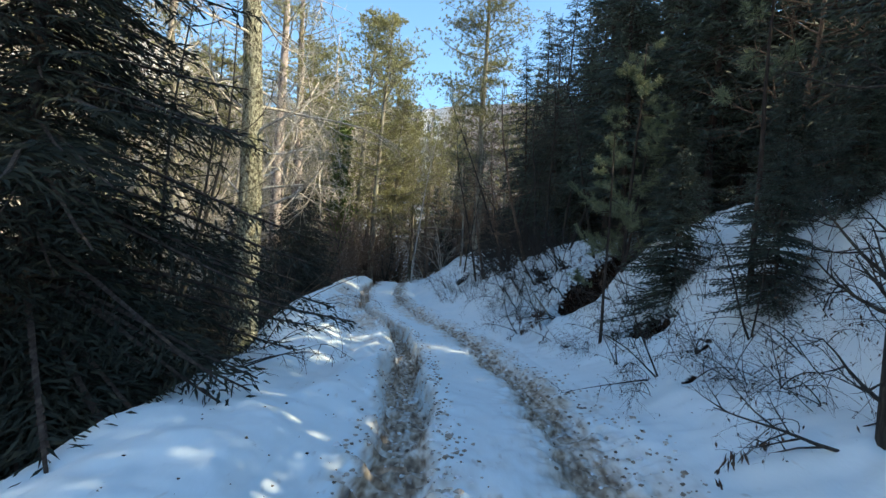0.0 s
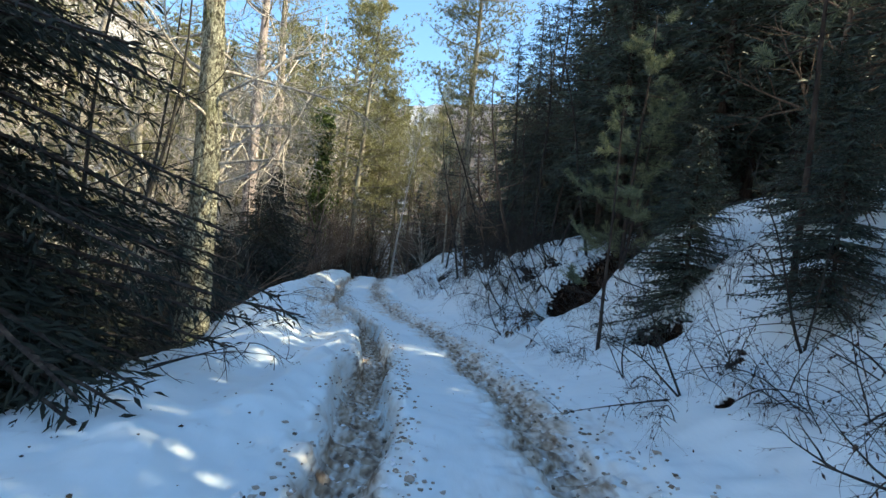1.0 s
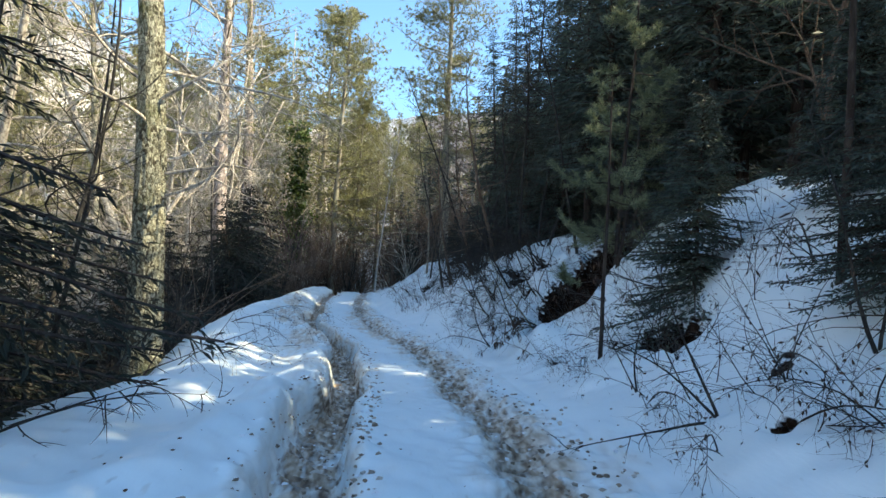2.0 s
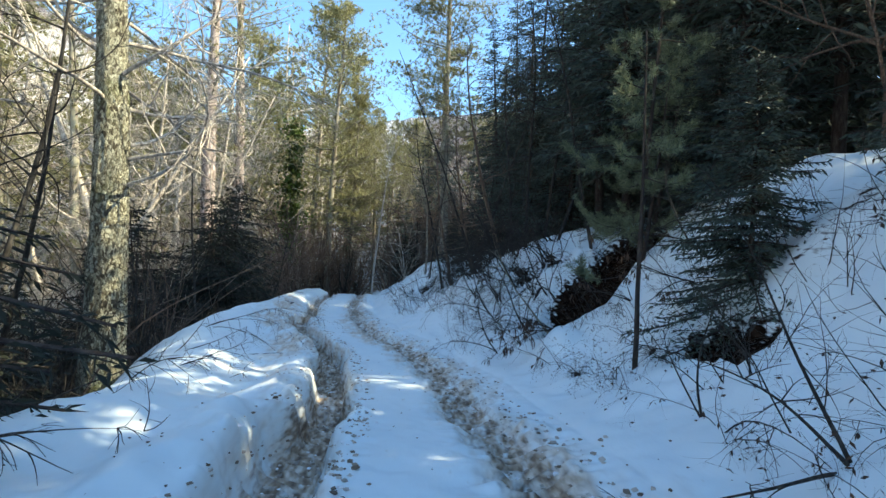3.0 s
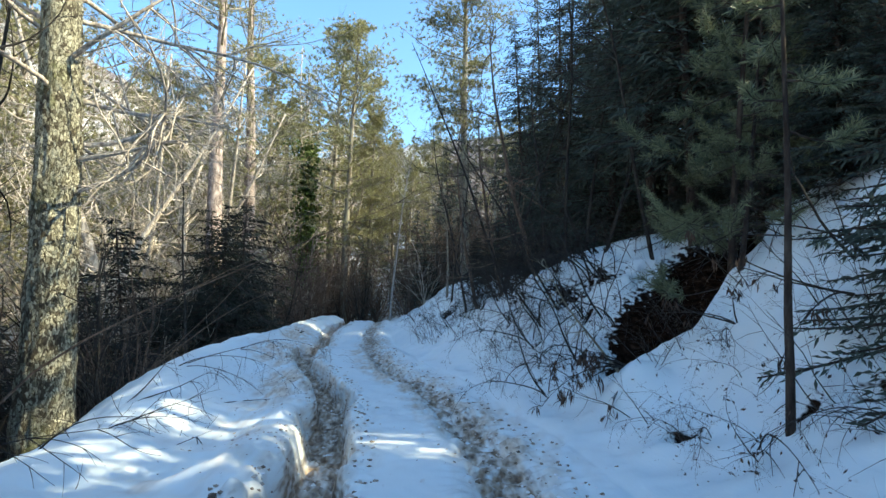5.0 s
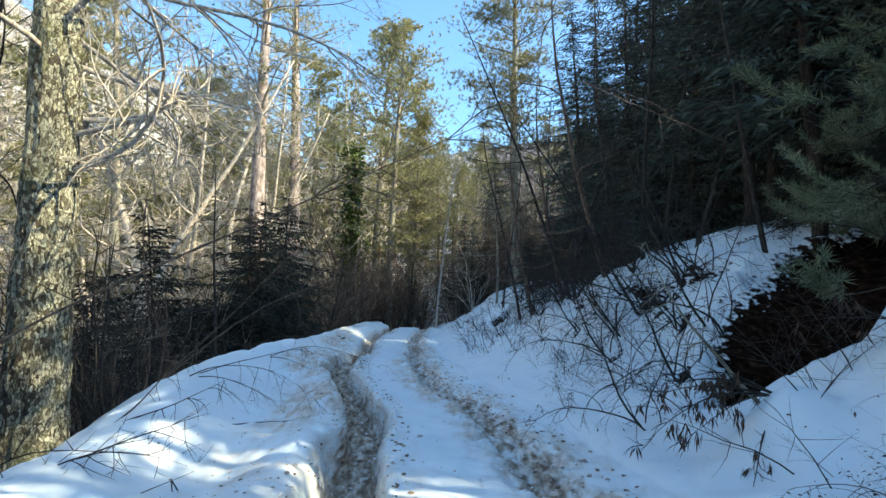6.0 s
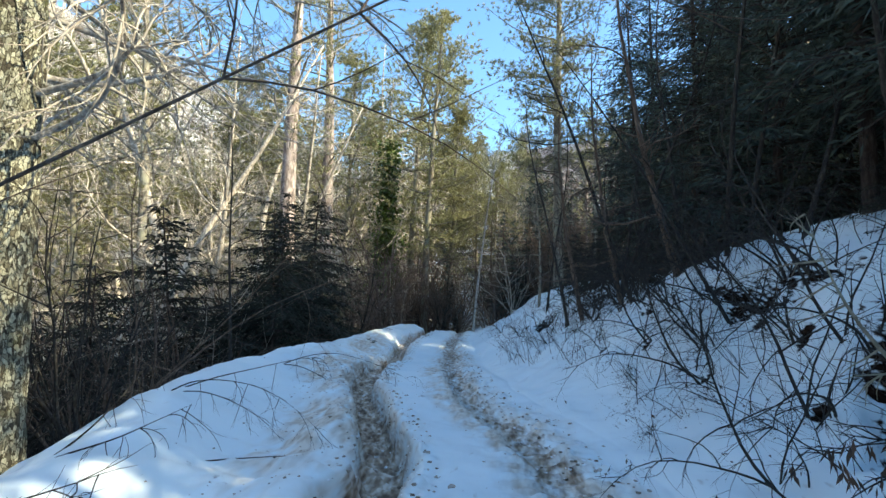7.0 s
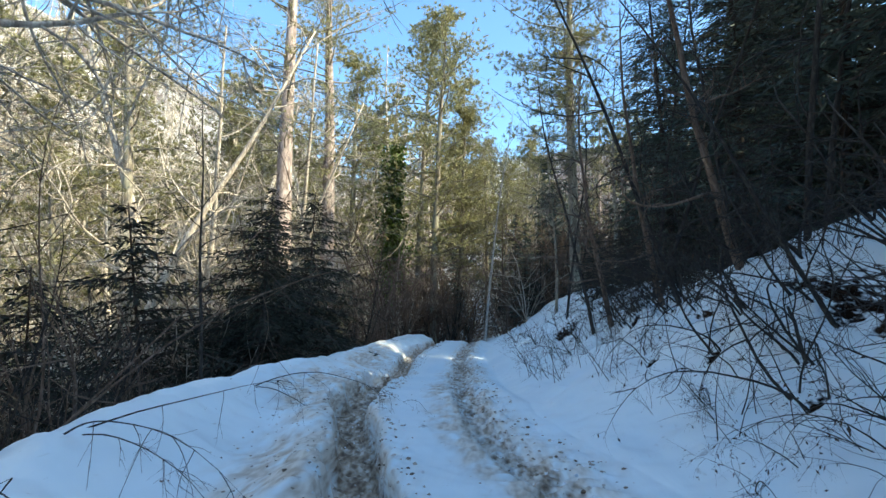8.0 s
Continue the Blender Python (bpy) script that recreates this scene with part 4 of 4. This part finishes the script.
# ---- shrubs and saplings on the bank ----
hazel_a = shrub(51, 1.9, 5, TWIG_DARK, 0.4, 10, -0.085, 0.0085, "bank_shrub", 3, (-0.7, -0.15, 0.5), True, "dark leafless shrub arching downhill from the snowy bank")
hazel_b = shrub(52, 1.4, 5, TWIG_DARK, 0.5, 8, -0.1, 0.009, "bank_shrub", 3, (-0.8, -0.3, 0.35), True, "dark leafless shrub arching downhill from the snowy bank")
hazel_c = shrub(53, 1.0, 4, TWIG_DARK, 0.5, 22, -0.05, 0.0055, "bank_shrub", 3, (-0.5, -0.2, 0.2), True, "thin dark shrub with withered leaves in the snow")
for k, x, y, turn, s in [(hazel_a, 1.81, 14.4, 0, 1.0), (hazel_b, 1.74, 12.8, 10, 0.9), (hazel_b, 1.94, 11.7, -10, 1.0), (hazel_a, 1.3, 13.4, -20, 0.6), (hazel_a, 2.0, 12.8, 15, 0.9), (hazel_a, 1.2, 18.0, 0, 0.9), (hazel_b, 2.4, 12.5, 0, 1.1),
                         (hazel_a, 1.8, 15.7, 20, 1.0), (hazel_a, 1.9, 13.7, -25, 1.1), (hazel_b, 2.7, 10.8, 10, 1.1), (hazel_b, 1.69, 9.7, -10, 0.8), (hazel_a, 2.5, 11.2, 0, 0.9), (hazel_b, 0.9, 17.0, 0, 0.8), (hazel_a, 0.4, 20.5, 10, 0.9),
                         (hazel_a, -0.2, 23.0, 10, 0.9), (hazel_b, 2.2, 10.4, 30, 1.0), (hazel_b, 3.0, 11.8, 0, 1.2), (hazel_b, 1.45, 15.0, -15, 0.8), (hazel_a, 2.9, 14.2, 0, 1.2), (hazel_a, 2.2, 16.8, -10, 1.2), (hazel_a, 2.1, 11.9, 5, 1.1), (hazel_a, 2.6, 12.9, -15, 1.3), (hazel_a, 2.2, 14.9, 25, 1.2), (hazel_b, 2.5, 13.9, 0, 1.3), (hazel_a, 1.7, 16.6, -5, 1.1), (hazel_a, 2.9, 12.1, 20, 1.2), (hazel_b, 3.3, 13.0, 0, 1.4), (hazel_a, 1.5, 19.2, 0, 1.1),
                         (hazel_c, 2.3, 7.3, 20, 0.9), (hazel_c, 2.5, 7.5, 140, 1.0), (hazel_c, 2.05, 7.6, 260, 0.6), (hazel_c, 2.7, 8.1, 80, 0.9), (hazel_c, 2.6, 6.5, 300, 0.8), (hazel_c, 2.9, 8.6, 10, 0.8), (hazel_c, 2.5, 3.6, 45, 0.9), (hazel_c, 2.75, 4.1, 170, 1.0), (hazel_c, 2.45, 3.95, 280, 0.8), (hazel_c, 2.2, 3.5, 210, 0.7), (hazel_c, 2.9, 3.7, 130, 1.0), (hazel_c, 2.55, 3.2, 330, 0.8), (hazel_a, 2.5, 15.9, 10, 1.1), (hazel_a, 2.0, 17.6, -10, 1.1), (hazel_b, 2.7, 14.9, 5, 1.2), (hazel_c, 2.0, 4.45, 0, 0.7), (hazel_c, 2.3, 4.4, 60, 0.9), (hazel_c, 2.35, 4.1, 150, 0.9), (hazel_c, 2.25, 3.0, 100, 1.0), (hazel_c, 2.1, 5.5, 40, 0.9), (hazel_c, 2.35, 5.7, 200, 0.9), (hazel_c, 2.6, 4.9, 20, 1.0), (hazel_c, 2.7, 3.6, 250, 1.1), (hazel_c, 1.31, 11.1, 30, 0.6), (hazel_c, 1.75, 10.7, 70, 0.7), (hazel_c, 1.65, 11.6, 190, 0.8), (hazel_c, 1.95, 10.9, 300, 0.9), (hazel_c, 1.5, 12.3, 15, 0.7), (hazel_c, 2.2, 7.6, 0, 0.6), (hazel_c, 3.1, 4.0, 20, 1.0), (hazel_c, 3.3, 5.4, -10, 1.2), (hazel_c, 3.0, 3.2, 0, 1.1), (hazel_b, 3.5, 7.9, -20, 0.9)]:
    plant(k, x, y, turn, s)

# small dark trees along the top of the bank
bank_a = bare_tree(65, 5.5, 0.037, TWIG_DARK, 3, 0.14, "bank_tree", 11, 0.2, 0.36, near=True)
for x, y, turn, s, lean in [(1.85, 14.5, 0, 1.0, -22), (1.9, 15.9, 130, 1.1, -18), (2.7, 13.4, 60, 1.0, -20), (3.2, 12.5, 200, 0.9, -25), (1.3, 18.2, 300, 1.1, -14), (3.4, 11.4, 20, 0.9, -20), (0.9, 20.5, 90, 1.0, -10), (2.9, 15.5, 250, 1.2, -12), (2.4, 18.0, 170, 1.2, -8), (2.3, 12.2, 10, 0.6, -35), (3.3, 14.2, 80, 1.1, -5)]:
    plant(bank_a, x, y, turn, s, (0, lean), label="thin dark leafless tree leaning out from the snowy bank")

gnarled = bare_tree(66, 4.6, 0.055, TWIG_BROWN, 3, 0.26, "bank_tree", 12, 0.25, 0.36, near=True)
for x, y, turn, s, lean in [(2.3, 13.8, 20, 1.0, -24), (1.9, 15.4, 30, 0.9, -22), (1.5, 17.2, 0, 1.0, -15)]:
    plant(gnarled, x, y, turn, s, (0, lean), label="crooked grey leafless tree leaning out from the snowy bank")
for x, y, turn, s in [(-4.3, 7.3, 0, 1.3), (-4.9, 8.6, 120, 1.5), (-5.3, 6.7, 240, 1.4), (-5.9, 10.2, 60, 1.6), (-4.4, 14.4, 200, 0.85), (-7.0, 9.4, 310, 1.7)]:
    plant(bank_a, x, y, turn, s, (R.uniform(-5, 5), R.uniform(-3, 8)), label="thin dark leafless sapling growing below the track edge")

# dead stalks all over the bank
b = Build()
for k in range(120):
    y = 3 + 15 * R.random() ** 1.1
    x = R.uniform(1.65, 3.8) + float(ROAD_X(y))
    for q in range(3):
        L = R.uniform(0.25, 0.9)
        grow(b, R, Vector((x + R.uniform(-0.1, 0.1), y + R.uniform(-0.1, 0.1), ground_at(x, y) - 0.06)), Vector((R.uniform(-1.1, 0.3), R.uniform(-0.6, 0.6), 1)), L, 0.006 * L, 1, 2, 0.2, -0.04)
tagged(part("dead_stalks", b, TWIG_DARK, None), "thin dead stalks sticking out of the snow", "weeds", kind="stuff")

# young conifers
young_a = brush_pine(61, 4.3, 1.3, 0.08, 34, 0.04, 0.1)
plant(young_a, 3.45, 9.55, 40, 1.0, (4, -7), label="young pine with drooping brushes of sunlit needles over bare soil")
plant(young_a, 3.3, 9.15, 200, 0.7, (0, -10), label="young pine with drooping brushes of sunlit needles over bare soil")
plant(young_a, 3.95, 10.35, 120, 0.8, (0, -8), label="young pine with drooping brushes of sunlit needles over bare soil")
young_b = brush_pine(62, 3.2, 0.42, 0.55, 10, 0.026)
plant(young_b, 2.36, 7.18, 0, 0.95, (0, 2), label="slender young pine with a bare lower trunk in snow")
plant(young_b, 3.1, 5.05, 120, 1.15, (0, 2), label="slender young pine with a bare lower trunk in snow")
small_spruce = spruce(63, 2.5, 0.74, 0.0, 0.046, 0.066, 0.42, girth=0.009, ragged=0.3, full=1.35, boughs=(6, 7, 8))
plant(small_spruce, 3.24, 6.98, 0, 0.97, sink=0.52, label="small dark spruce over a hollow of bare soil")
plant(small_spruce, 3.85, 5.8, 90, 0.7, label="small dark spruce on the snowy bank")
plant(small_spruce, 3.05, 4.6, 50, 0.6, label="small dark spruce on the snowy bank")
plant(small_spruce, 3.85, 4.7, 10, 0.65, label="small dark spruce on the snowy bank")
plant(small_spruce, 4.1, 8.9, 200, 0.9, label="small dark spruce on the snowy bank")
edge_tree = bare_tree(64, 6.0, 0.085, TWIG_DARK, 3, 0.1, "bank_tree", 26, 0.05, 0.16, 0.4)
plant(edge_tree, 2.42, 2.6, 0, 1.0, label="thin dark tree with bare low twigs beside the track")


# ---- thin stems leaning over the track ----
def stem_bush(seed, lines, label, x, y, bark=TWIG_DARK, hang=0.5, rise=0.0, leaves=0, wander=0.012):
    """A bush of long bowed stems: each line is the way, the length, the sag and the thickness."""
    r = random.Random(seed)
    root = new("overhanging_shrub")
    lv = Build()
    for way, length, sag, thick in lines:
        b = Build()
        thick *= 1.3
        d = Vector(way).normalized()
        n = 12
        line = curl(r, Vector(), d, length, n, wander * 8, 0)
        pts = [q + Vector((0, 0, -sag * (i / n) ** 2 + rise * (1 - math.exp(-0.9 * i)))) for i, q in enumerate(line)]
        sprays = []
        b.tube(pts, [thick * (1 - 0.93 * (i / n) ** 0.8) for i in range(n + 1)], 6, 0, False)
        for k in range(9):
            i = r.randint(4, n)
            tw = curl(r, pts[i], d + rnd_dir(r) * 0.9 + Vector((0, 0, -hang)), length * r.uniform(0.1, 0.24), 7, 0.16, -0.17 if hang > 0.6 else -0.05)
            tws = Build()
            sprays.append(tws)
            tws.tube(tw, [thick * (0.34 - 0.035 * q) for q in range(8)], 3, 0, False)
            for q in (2, 4):
                t2 = curl(r, tw[q], (tw[q + 1] - tw[q]).normalized() + rnd_dir(r) * 0.8, length * 0.08, 4, 0.2, -0.06)
                tws.tube(t2, [thick * (0.19 - 0.03 * k2) for k2 in range(5)], 3, 0, False)
        stem = part("stem", b, bark, root)
        for tws in sprays:
            part("twig", tws, bark, stem)
        for k in range(leaves):
            i = r.randint(6, n)
            p = pts[i] + rnd_dir(r) * 0.06 + Vector((0, 0, -0.03))
            for q in range(5):
                e = (rnd_dir(r) * 0.5 + Vector((0, 0, -1))).normalized()
                lv.blade(p + rnd_dir(r) * 0.02, e, e.cross(rnd_dir(r)).normalized(), r.uniform(0.05, 0.11), r.uniform(0.01, 0.02))
    if leaves:
        part("foliage", lv, LEAF_DEAD, root, "withered brown leaves", False)
    root.matrix_basis = pose(x, y, ground_at(x, y) - 0.05)
    return tagged(root, label, "shrub")


stem_bush(71, [((0.9, 0.5, 0.55), 1.9, 0.55, 0.008), ((0.8, 0.1, 0.5), 1.6, 0.5, 0.007), ((0.6, 0.9, 0.7), 1.8, 0.6, 0.008), ((1.0, -0.2, 0.6), 1.3, 0.6, 0.006)], "thin leafless stems bowing over the snow edge", -2.5, 6.2)
stem_bush(72, [((1, 0.15, 0.5), 1.8, 0.7, 0.008), ((0.9, 0.5, 0.4), 1.7, 0.55, 0.008), ((0.7, -0.2, 0.6), 1.5, 0.7, 0.007), ((1.0, 0.05, 0.35), 1.6, 0.5, 0.007)], "thin leafless stems bowing over the snow edge", -2.6, 8.2)
stem_bush(82, [((1, -0.1, 0.35), 2.1, 0.75, 0.007), ((0.9, 0.25, 0.3), 1.7, 0.6, 0.006), ((0.7, 0.55, 0.5), 1.9, 0.85, 0.006), ((1, 0.1, 0.5), 1.5, 0.8, 0.005)], "thin leafless stems bowing over the snow edge", -2.7, 8.8, hang=0.8)
stem_bush(83, [((1, -0.25, 0.4), 1.9, 0.75, 0.006), ((0.8, 0.4, 0.4), 1.9, 0.8, 0.006), ((0.9, 0.1, 0.25), 1.4, 0.4, 0.005)], "thin leafless stems bowing over the snow edge", -2.85, 10.7, hang=0.8)
stem_bush(84, [((1, 0.1, 0.45), 2.0, 0.8, 0.006), ((0.9, -0.2, 0.3), 1.5, 0.5, 0.005)], "thin leafless stems bowing over the snow edge", -3.0, 13.2, hang=0.8)
stem_bush(73, [((0.9, 0.0, 0.45), 1.5, 0.6, 0.010), ((0.8, 0.6, 0.5), 1.6, 0.6, 0.009), ((0.3, 0.8, 0.6), 1.2, 0.4, 0.008)], "thin leafless stems bowing over the snow edge", -2.0, 4.5)
stem_bush(74, [((1.0, 0.02, 0.454), 3.6, 0.0, 0.0075)], "long thin sapling leaning across the snowy track", -2.6, 7.53, TWIG_BROWN, 0.2, 0.17 - ground_at(-2.6, 7.53), wander=0.0006)
stem_bush(75, [((0.85, 0.15, 1.0), 5.6, 2.4, 0.009), ((0.7, 0.5, 1.1), 5.0, 2.0, 0.008), ((0.2, 0.3, 1.2), 4.0, 0.6, 0.010)], "tall bowed sapling arching over the track", -3.6, 11.2, TWIG_BROWN, 0.4)
stem_bush(76, [((-0.9, -0.3, 0.2), 1.0, 0.3, 0.008), ((-0.4, 0.2, 1.0), 1.4, 0.15, 0.008), ((-0.7, -0.1, 0.8), 1.1, 0.3, 0.008)], "dark bent stem with drooping twigs rooted in snow", 2.15, 4.75)
stem_bush(77, [((-0.25, 0.1, 1.0), 1.0, 0.05, 0.007), ((-0.35, 0.3, 0.8), 0.8, 0.1, 0.006)], "dark bare stem standing in snow", 2.1, 5.7)
stem_bush(78, [((-0.5, 0.2, 1.0), 1.8, 0.2, 0.009), ((0.2, 0.2, 1.0), 1.3, 0.1, 0.008)], "dark leaning stem standing in snow", 2.75, 4.4)
stem_bush(79, [((-0.95, -0.25, 0.16), 0.8, 0.16, 0.0045)], "thin fallen branch with withered leaves lying on snow", 2.4, 3.2, leaves=12)
stem_bush(80, [((-0.75, 0.35, 0.75), 1.5, 0.1, 0.015)], "grey leaning branch rooted by a hollow of bare soil", 2.2, 9.05, BARK_GREY)
stem_bush(81, [((-0.9, -0.1, 0.5), 1.0, 0.55, 0.011), ((-0.8, -0.3, 0.25), 0.8, 0.35, 0.009), ((-0.6, 0.1, 0.3), 0.9, 0.4, 0.009), ((-0.9, -0.4, 0.4), 0.9, 0.5, 0.008), ((-1, 0.3, 0.35), 0.9, 0.5, 0.009), ((-0.7, -0.6, 0.3), 0.8, 0.4, 0.008)], "dark drooping shrub with hanging withered leaves", 2.25, 8.95, leaves=11)

stem_bush(85, [((-1, 0.12, 0.12), 1.35, 0.25, 0.008), ((-0.9, 0.4, 0.25), 1.1, 0.3, 0.007), ((-1, -0.25, 0.2), 1.0, 0.3, 0.007)], "thin dark branches hanging low over the snowy bank", 3.2, 7.7, leaves=4)
stem_bush(86, [((-0.9, -0.1, 0.3), 1.1, 0.4, 0.008), ((-0.6, 0.5, 0.5), 0.9, 0.3, 0.007), ((-0.5, -0.5, 0.7), 0.9, 0.2, 0.006)], "thin dark branches hanging low over the snowy bank", 3.0, 8.7, leaves=3)

stem_bush(89, [((1, -0.08, 0.3), 1.9, 0.5, 0.010), ((0.9, 0.3, 0.35), 1.5, 0.55, 0.008), ((0.8, -0.4, 0.5), 1.2, 0.6, 0.008)], "thin leafless stems bowing over the snow edge", -2.65, 7.4, hang=0.9)
stem_bush(90, [((1, 0.2, 0.25), 1.8, 0.5, 0.010), ((0.8, -0.3, 0.4), 1.5, 0.55, 0.008), ((0.6, 0.5, 0.5), 1.3, 0.4, 0.007)], "thin leafless stems bowing over the snow edge", -2.75, 9.4, hang=0.9)
stem_bush(87, [((0.45, 0.1, 1), 1.3, 0.0, 0.018), ((0.55, -0.1, 1), 1.1, 0.0, 0.016), ((0.3, 0.3, 1), 1.5, 0.0, 0.02), ((0.7, 0.2, 1), 1.0, 0.0, 0.013)], "thin dark stems leaning at the snowy track edge", -2.85, 5.1, hang=0.3)
stem_bush(88, [((0.25, 0.2, 1), 2.6, 0.0, 0.02), ((-0.1, 0.1, 1), 2.2, 0.0, 0.016), ((0.5, -0.1, 1), 1.8, 0.1, 0.014)], "thin dark stems leaning at the snowy track edge", -3.2, 6.6, hang=0.1)


# ---- clods and litter ----
def clods(seed, count, name, label, material, where, sizes):
    r = random.Random(seed)
    vs, fs = [], []
    for _ in range(count):
        x, y = where(r)
        s = r.uniform(*sizes) * (1 if r.random() < 0.92 else 1.5)
        z = ground_at(x, y) + s * 0.15
        turn = Euler((r.uniform(0, 6), r.uniform(0, 6), r.uniform(0, 6))).to_matrix()
        base = len(vs)
        for p in ((1, 0, 0), (-1, 0, 0), (0, 1, 0), (0, -1, 0), (0, 0, 1), (0, 0, -1), (0.6, 0.6, 0.5), (-0.6, -0.6, 0.5)):
            q = turn @ (Vector(p) * r.uniform(0.6, 1.15))
            vs.append((x + q.x * s, y + q.y * s, z + q.z * s * 0.5))
        for f in ((0, 2, 6), (2, 4, 6), (4, 0, 6), (1, 3, 7), (3, 4, 7), (4, 1, 7), (2, 1, 4), (0, 4, 3), (2, 0, 5), (1, 2, 5), (3, 1, 5), (0, 3, 5)):
            fs.append(tuple(base + k for k in f))
    me = bpy.data.meshes.new(name)
    me.from_pydata(vs, [], fs)
    me.materials.append(material)
    return tagged(new(name, me), label, "debris", kind="stuff")


def island_mat(name, stops, rough=0.9):
    m, nt, b = mat(name, rough, 0.2)
    geo = nt.nodes.new("ShaderNodeNewGeometry")
    n = noise_tex(nt, 30, 4, 0.6, object_coords(nt))
    f = maths(nt, "ADD", maths(nt, "MULTIPLY", geo.outputs["Random Per Island"], 0.7), maths(nt, "MULTIPLY", n.outputs[0], 0.4))
    nt.links.new(ramp(nt, f, stops).outputs[0], b.inputs["Base Color"])
    bump(nt, b, n.outputs[0], 0.6, 0.01)
    return m


MUD_CLOD = island_mat("muddy_snow", [(0.15, (0.10, 0.076, 0.054)), (0.45, (0.28, 0.23, 0.175)), (0.9, (0.58, 0.535, 0.475))])
SNOW_CLOD = island_mat("loose_snow", [(0.1, (0.6, 0.58, 0.52)), (0.5, (0.8, 0.82, 0.85))], 0.6)
DEBRIS = island_mat("forest_debris", [(0.2, (0.02, 0.014, 0.01)), (0.6, (0.07, 0.045, 0.028)), (0.95, (0.18, 0.13, 0.07))])


def by_ruts(r):
    y = 1.5 + 24 * r.random() ** 1.6
    if r.random() < 0.55:
        u = float(RUT_L(y)) + r.choice((-0.23, 0.0, 0.27, 0.33)) + max(-0.2, min(0.25, r.gauss(0, 0.08)))
    else:
        u = float(RUT_R(y)) + r.choice((-0.1, 0.1, 0.25, 0.42)) + max(-0.15, min(0.3, r.gauss(0, 0.08)))
    return u + float(ROAD_X(y)), y


def on_snow(r):
    if r.random() < 0.12:
        return r.gauss(2.15, 0.25), r.gauss(7.7, 0.5)
    if r.random() < 0.3:
        return r.uniform(1.5, 3.4), r.uniform(2.5, 12)
    y = 1.5 + 16 * r.random() ** 1.3
    if r.random() < 0.5:
        return r.gauss(-1.2, 0.35) + float(ROAD_X(y)), y
    return r.uniform(-2.4, 2.0) + float(ROAD_X(y)), y


def on_berm(r):
    y = r.uniform(7.5, 17)
    if r.random() < 0.93:
        return float(ROAD_X(y)) - 1.35 + r.gauss(0, 0.3), y
    return float(ROAD_X(y)) + r.gauss(-0.1, 0.25), y


clods(81, 3600, "muddy_clods", "churned lumps of muddy snow along the wheel ruts", MUD_CLOD, by_ruts, (0.006, 0.026))
clods(82, 900, "snow_crumbs", "crumbs of loose snow beside the wheel ruts", SNOW_CLOD, by_ruts, (0.006, 0.026))
clods(84, 420, "dirty_crumbs", "dirty crumbs of mud thrown on the snow berm", MUD_CLOD, on_berm, (0.004, 0.015))
clods(83, 420, "forest_debris", "dark bark and leaf scraps scattered on the snow", DEBRIS, on_snow, (0.003, 0.013))


# ---- ivy-clad trunk ----
ivy = new("ivy_tree")
b, lv = Build(), Build()
r = random.Random(90)
axis = bent(r, Vector((0, 0, -0.5)), Vector((0, 0, 1)), 13, 10, 0.03, 0.02)
b.tube(axis, [0.2 * (1 - 0.7 * i / 10) for i in range(11)], 8)
for k in range(5200):
    t = 0.25 + 0.7 * r.random()
    i = min(int(t * 10), 9)
    p = axis[i].lerp(axis[i + 1], t * 10 - i)
    a = r.uniform(0, 2 * math.pi)
    rad = abs(r.gauss(0, 0.38)) * (1.5 - 0.6 * t) * max(0.3, 1 + 1.3 * noise.noise(Vector((0.3 * math.cos(a), 0.3 * math.sin(a), p.z * 0.8)))) + 0.1
    d = (rnd_dir(r) + Vector((0, 0, -0.5))).normalized()
    lv.blade(p + Vector((math.cos(a) * rad, math.sin(a) * rad, 0)), d, d.cross(rnd_dir(r)).normalized(), 0.2, 0.15)
part("trunk", b, BARK_GREY, ivy)
part("foliage", lv, LEAF_IVY, ivy, "green ivy leaves", False)
ivy.matrix_basis = pose(-7.5, 34.5, ground_at(-7.5, 34.5) - 0.1)
tagged(ivy, "slender tree trunk wrapped in bright green ivy", "tree")

# ---- the plan at its true size ----
for ob in scene.objects:
    if ob.parent is None and ob not in (cam, sun):
        ob.matrix_basis = Matrix.Scale(SIZE, 4) @ ob.matrix_basis
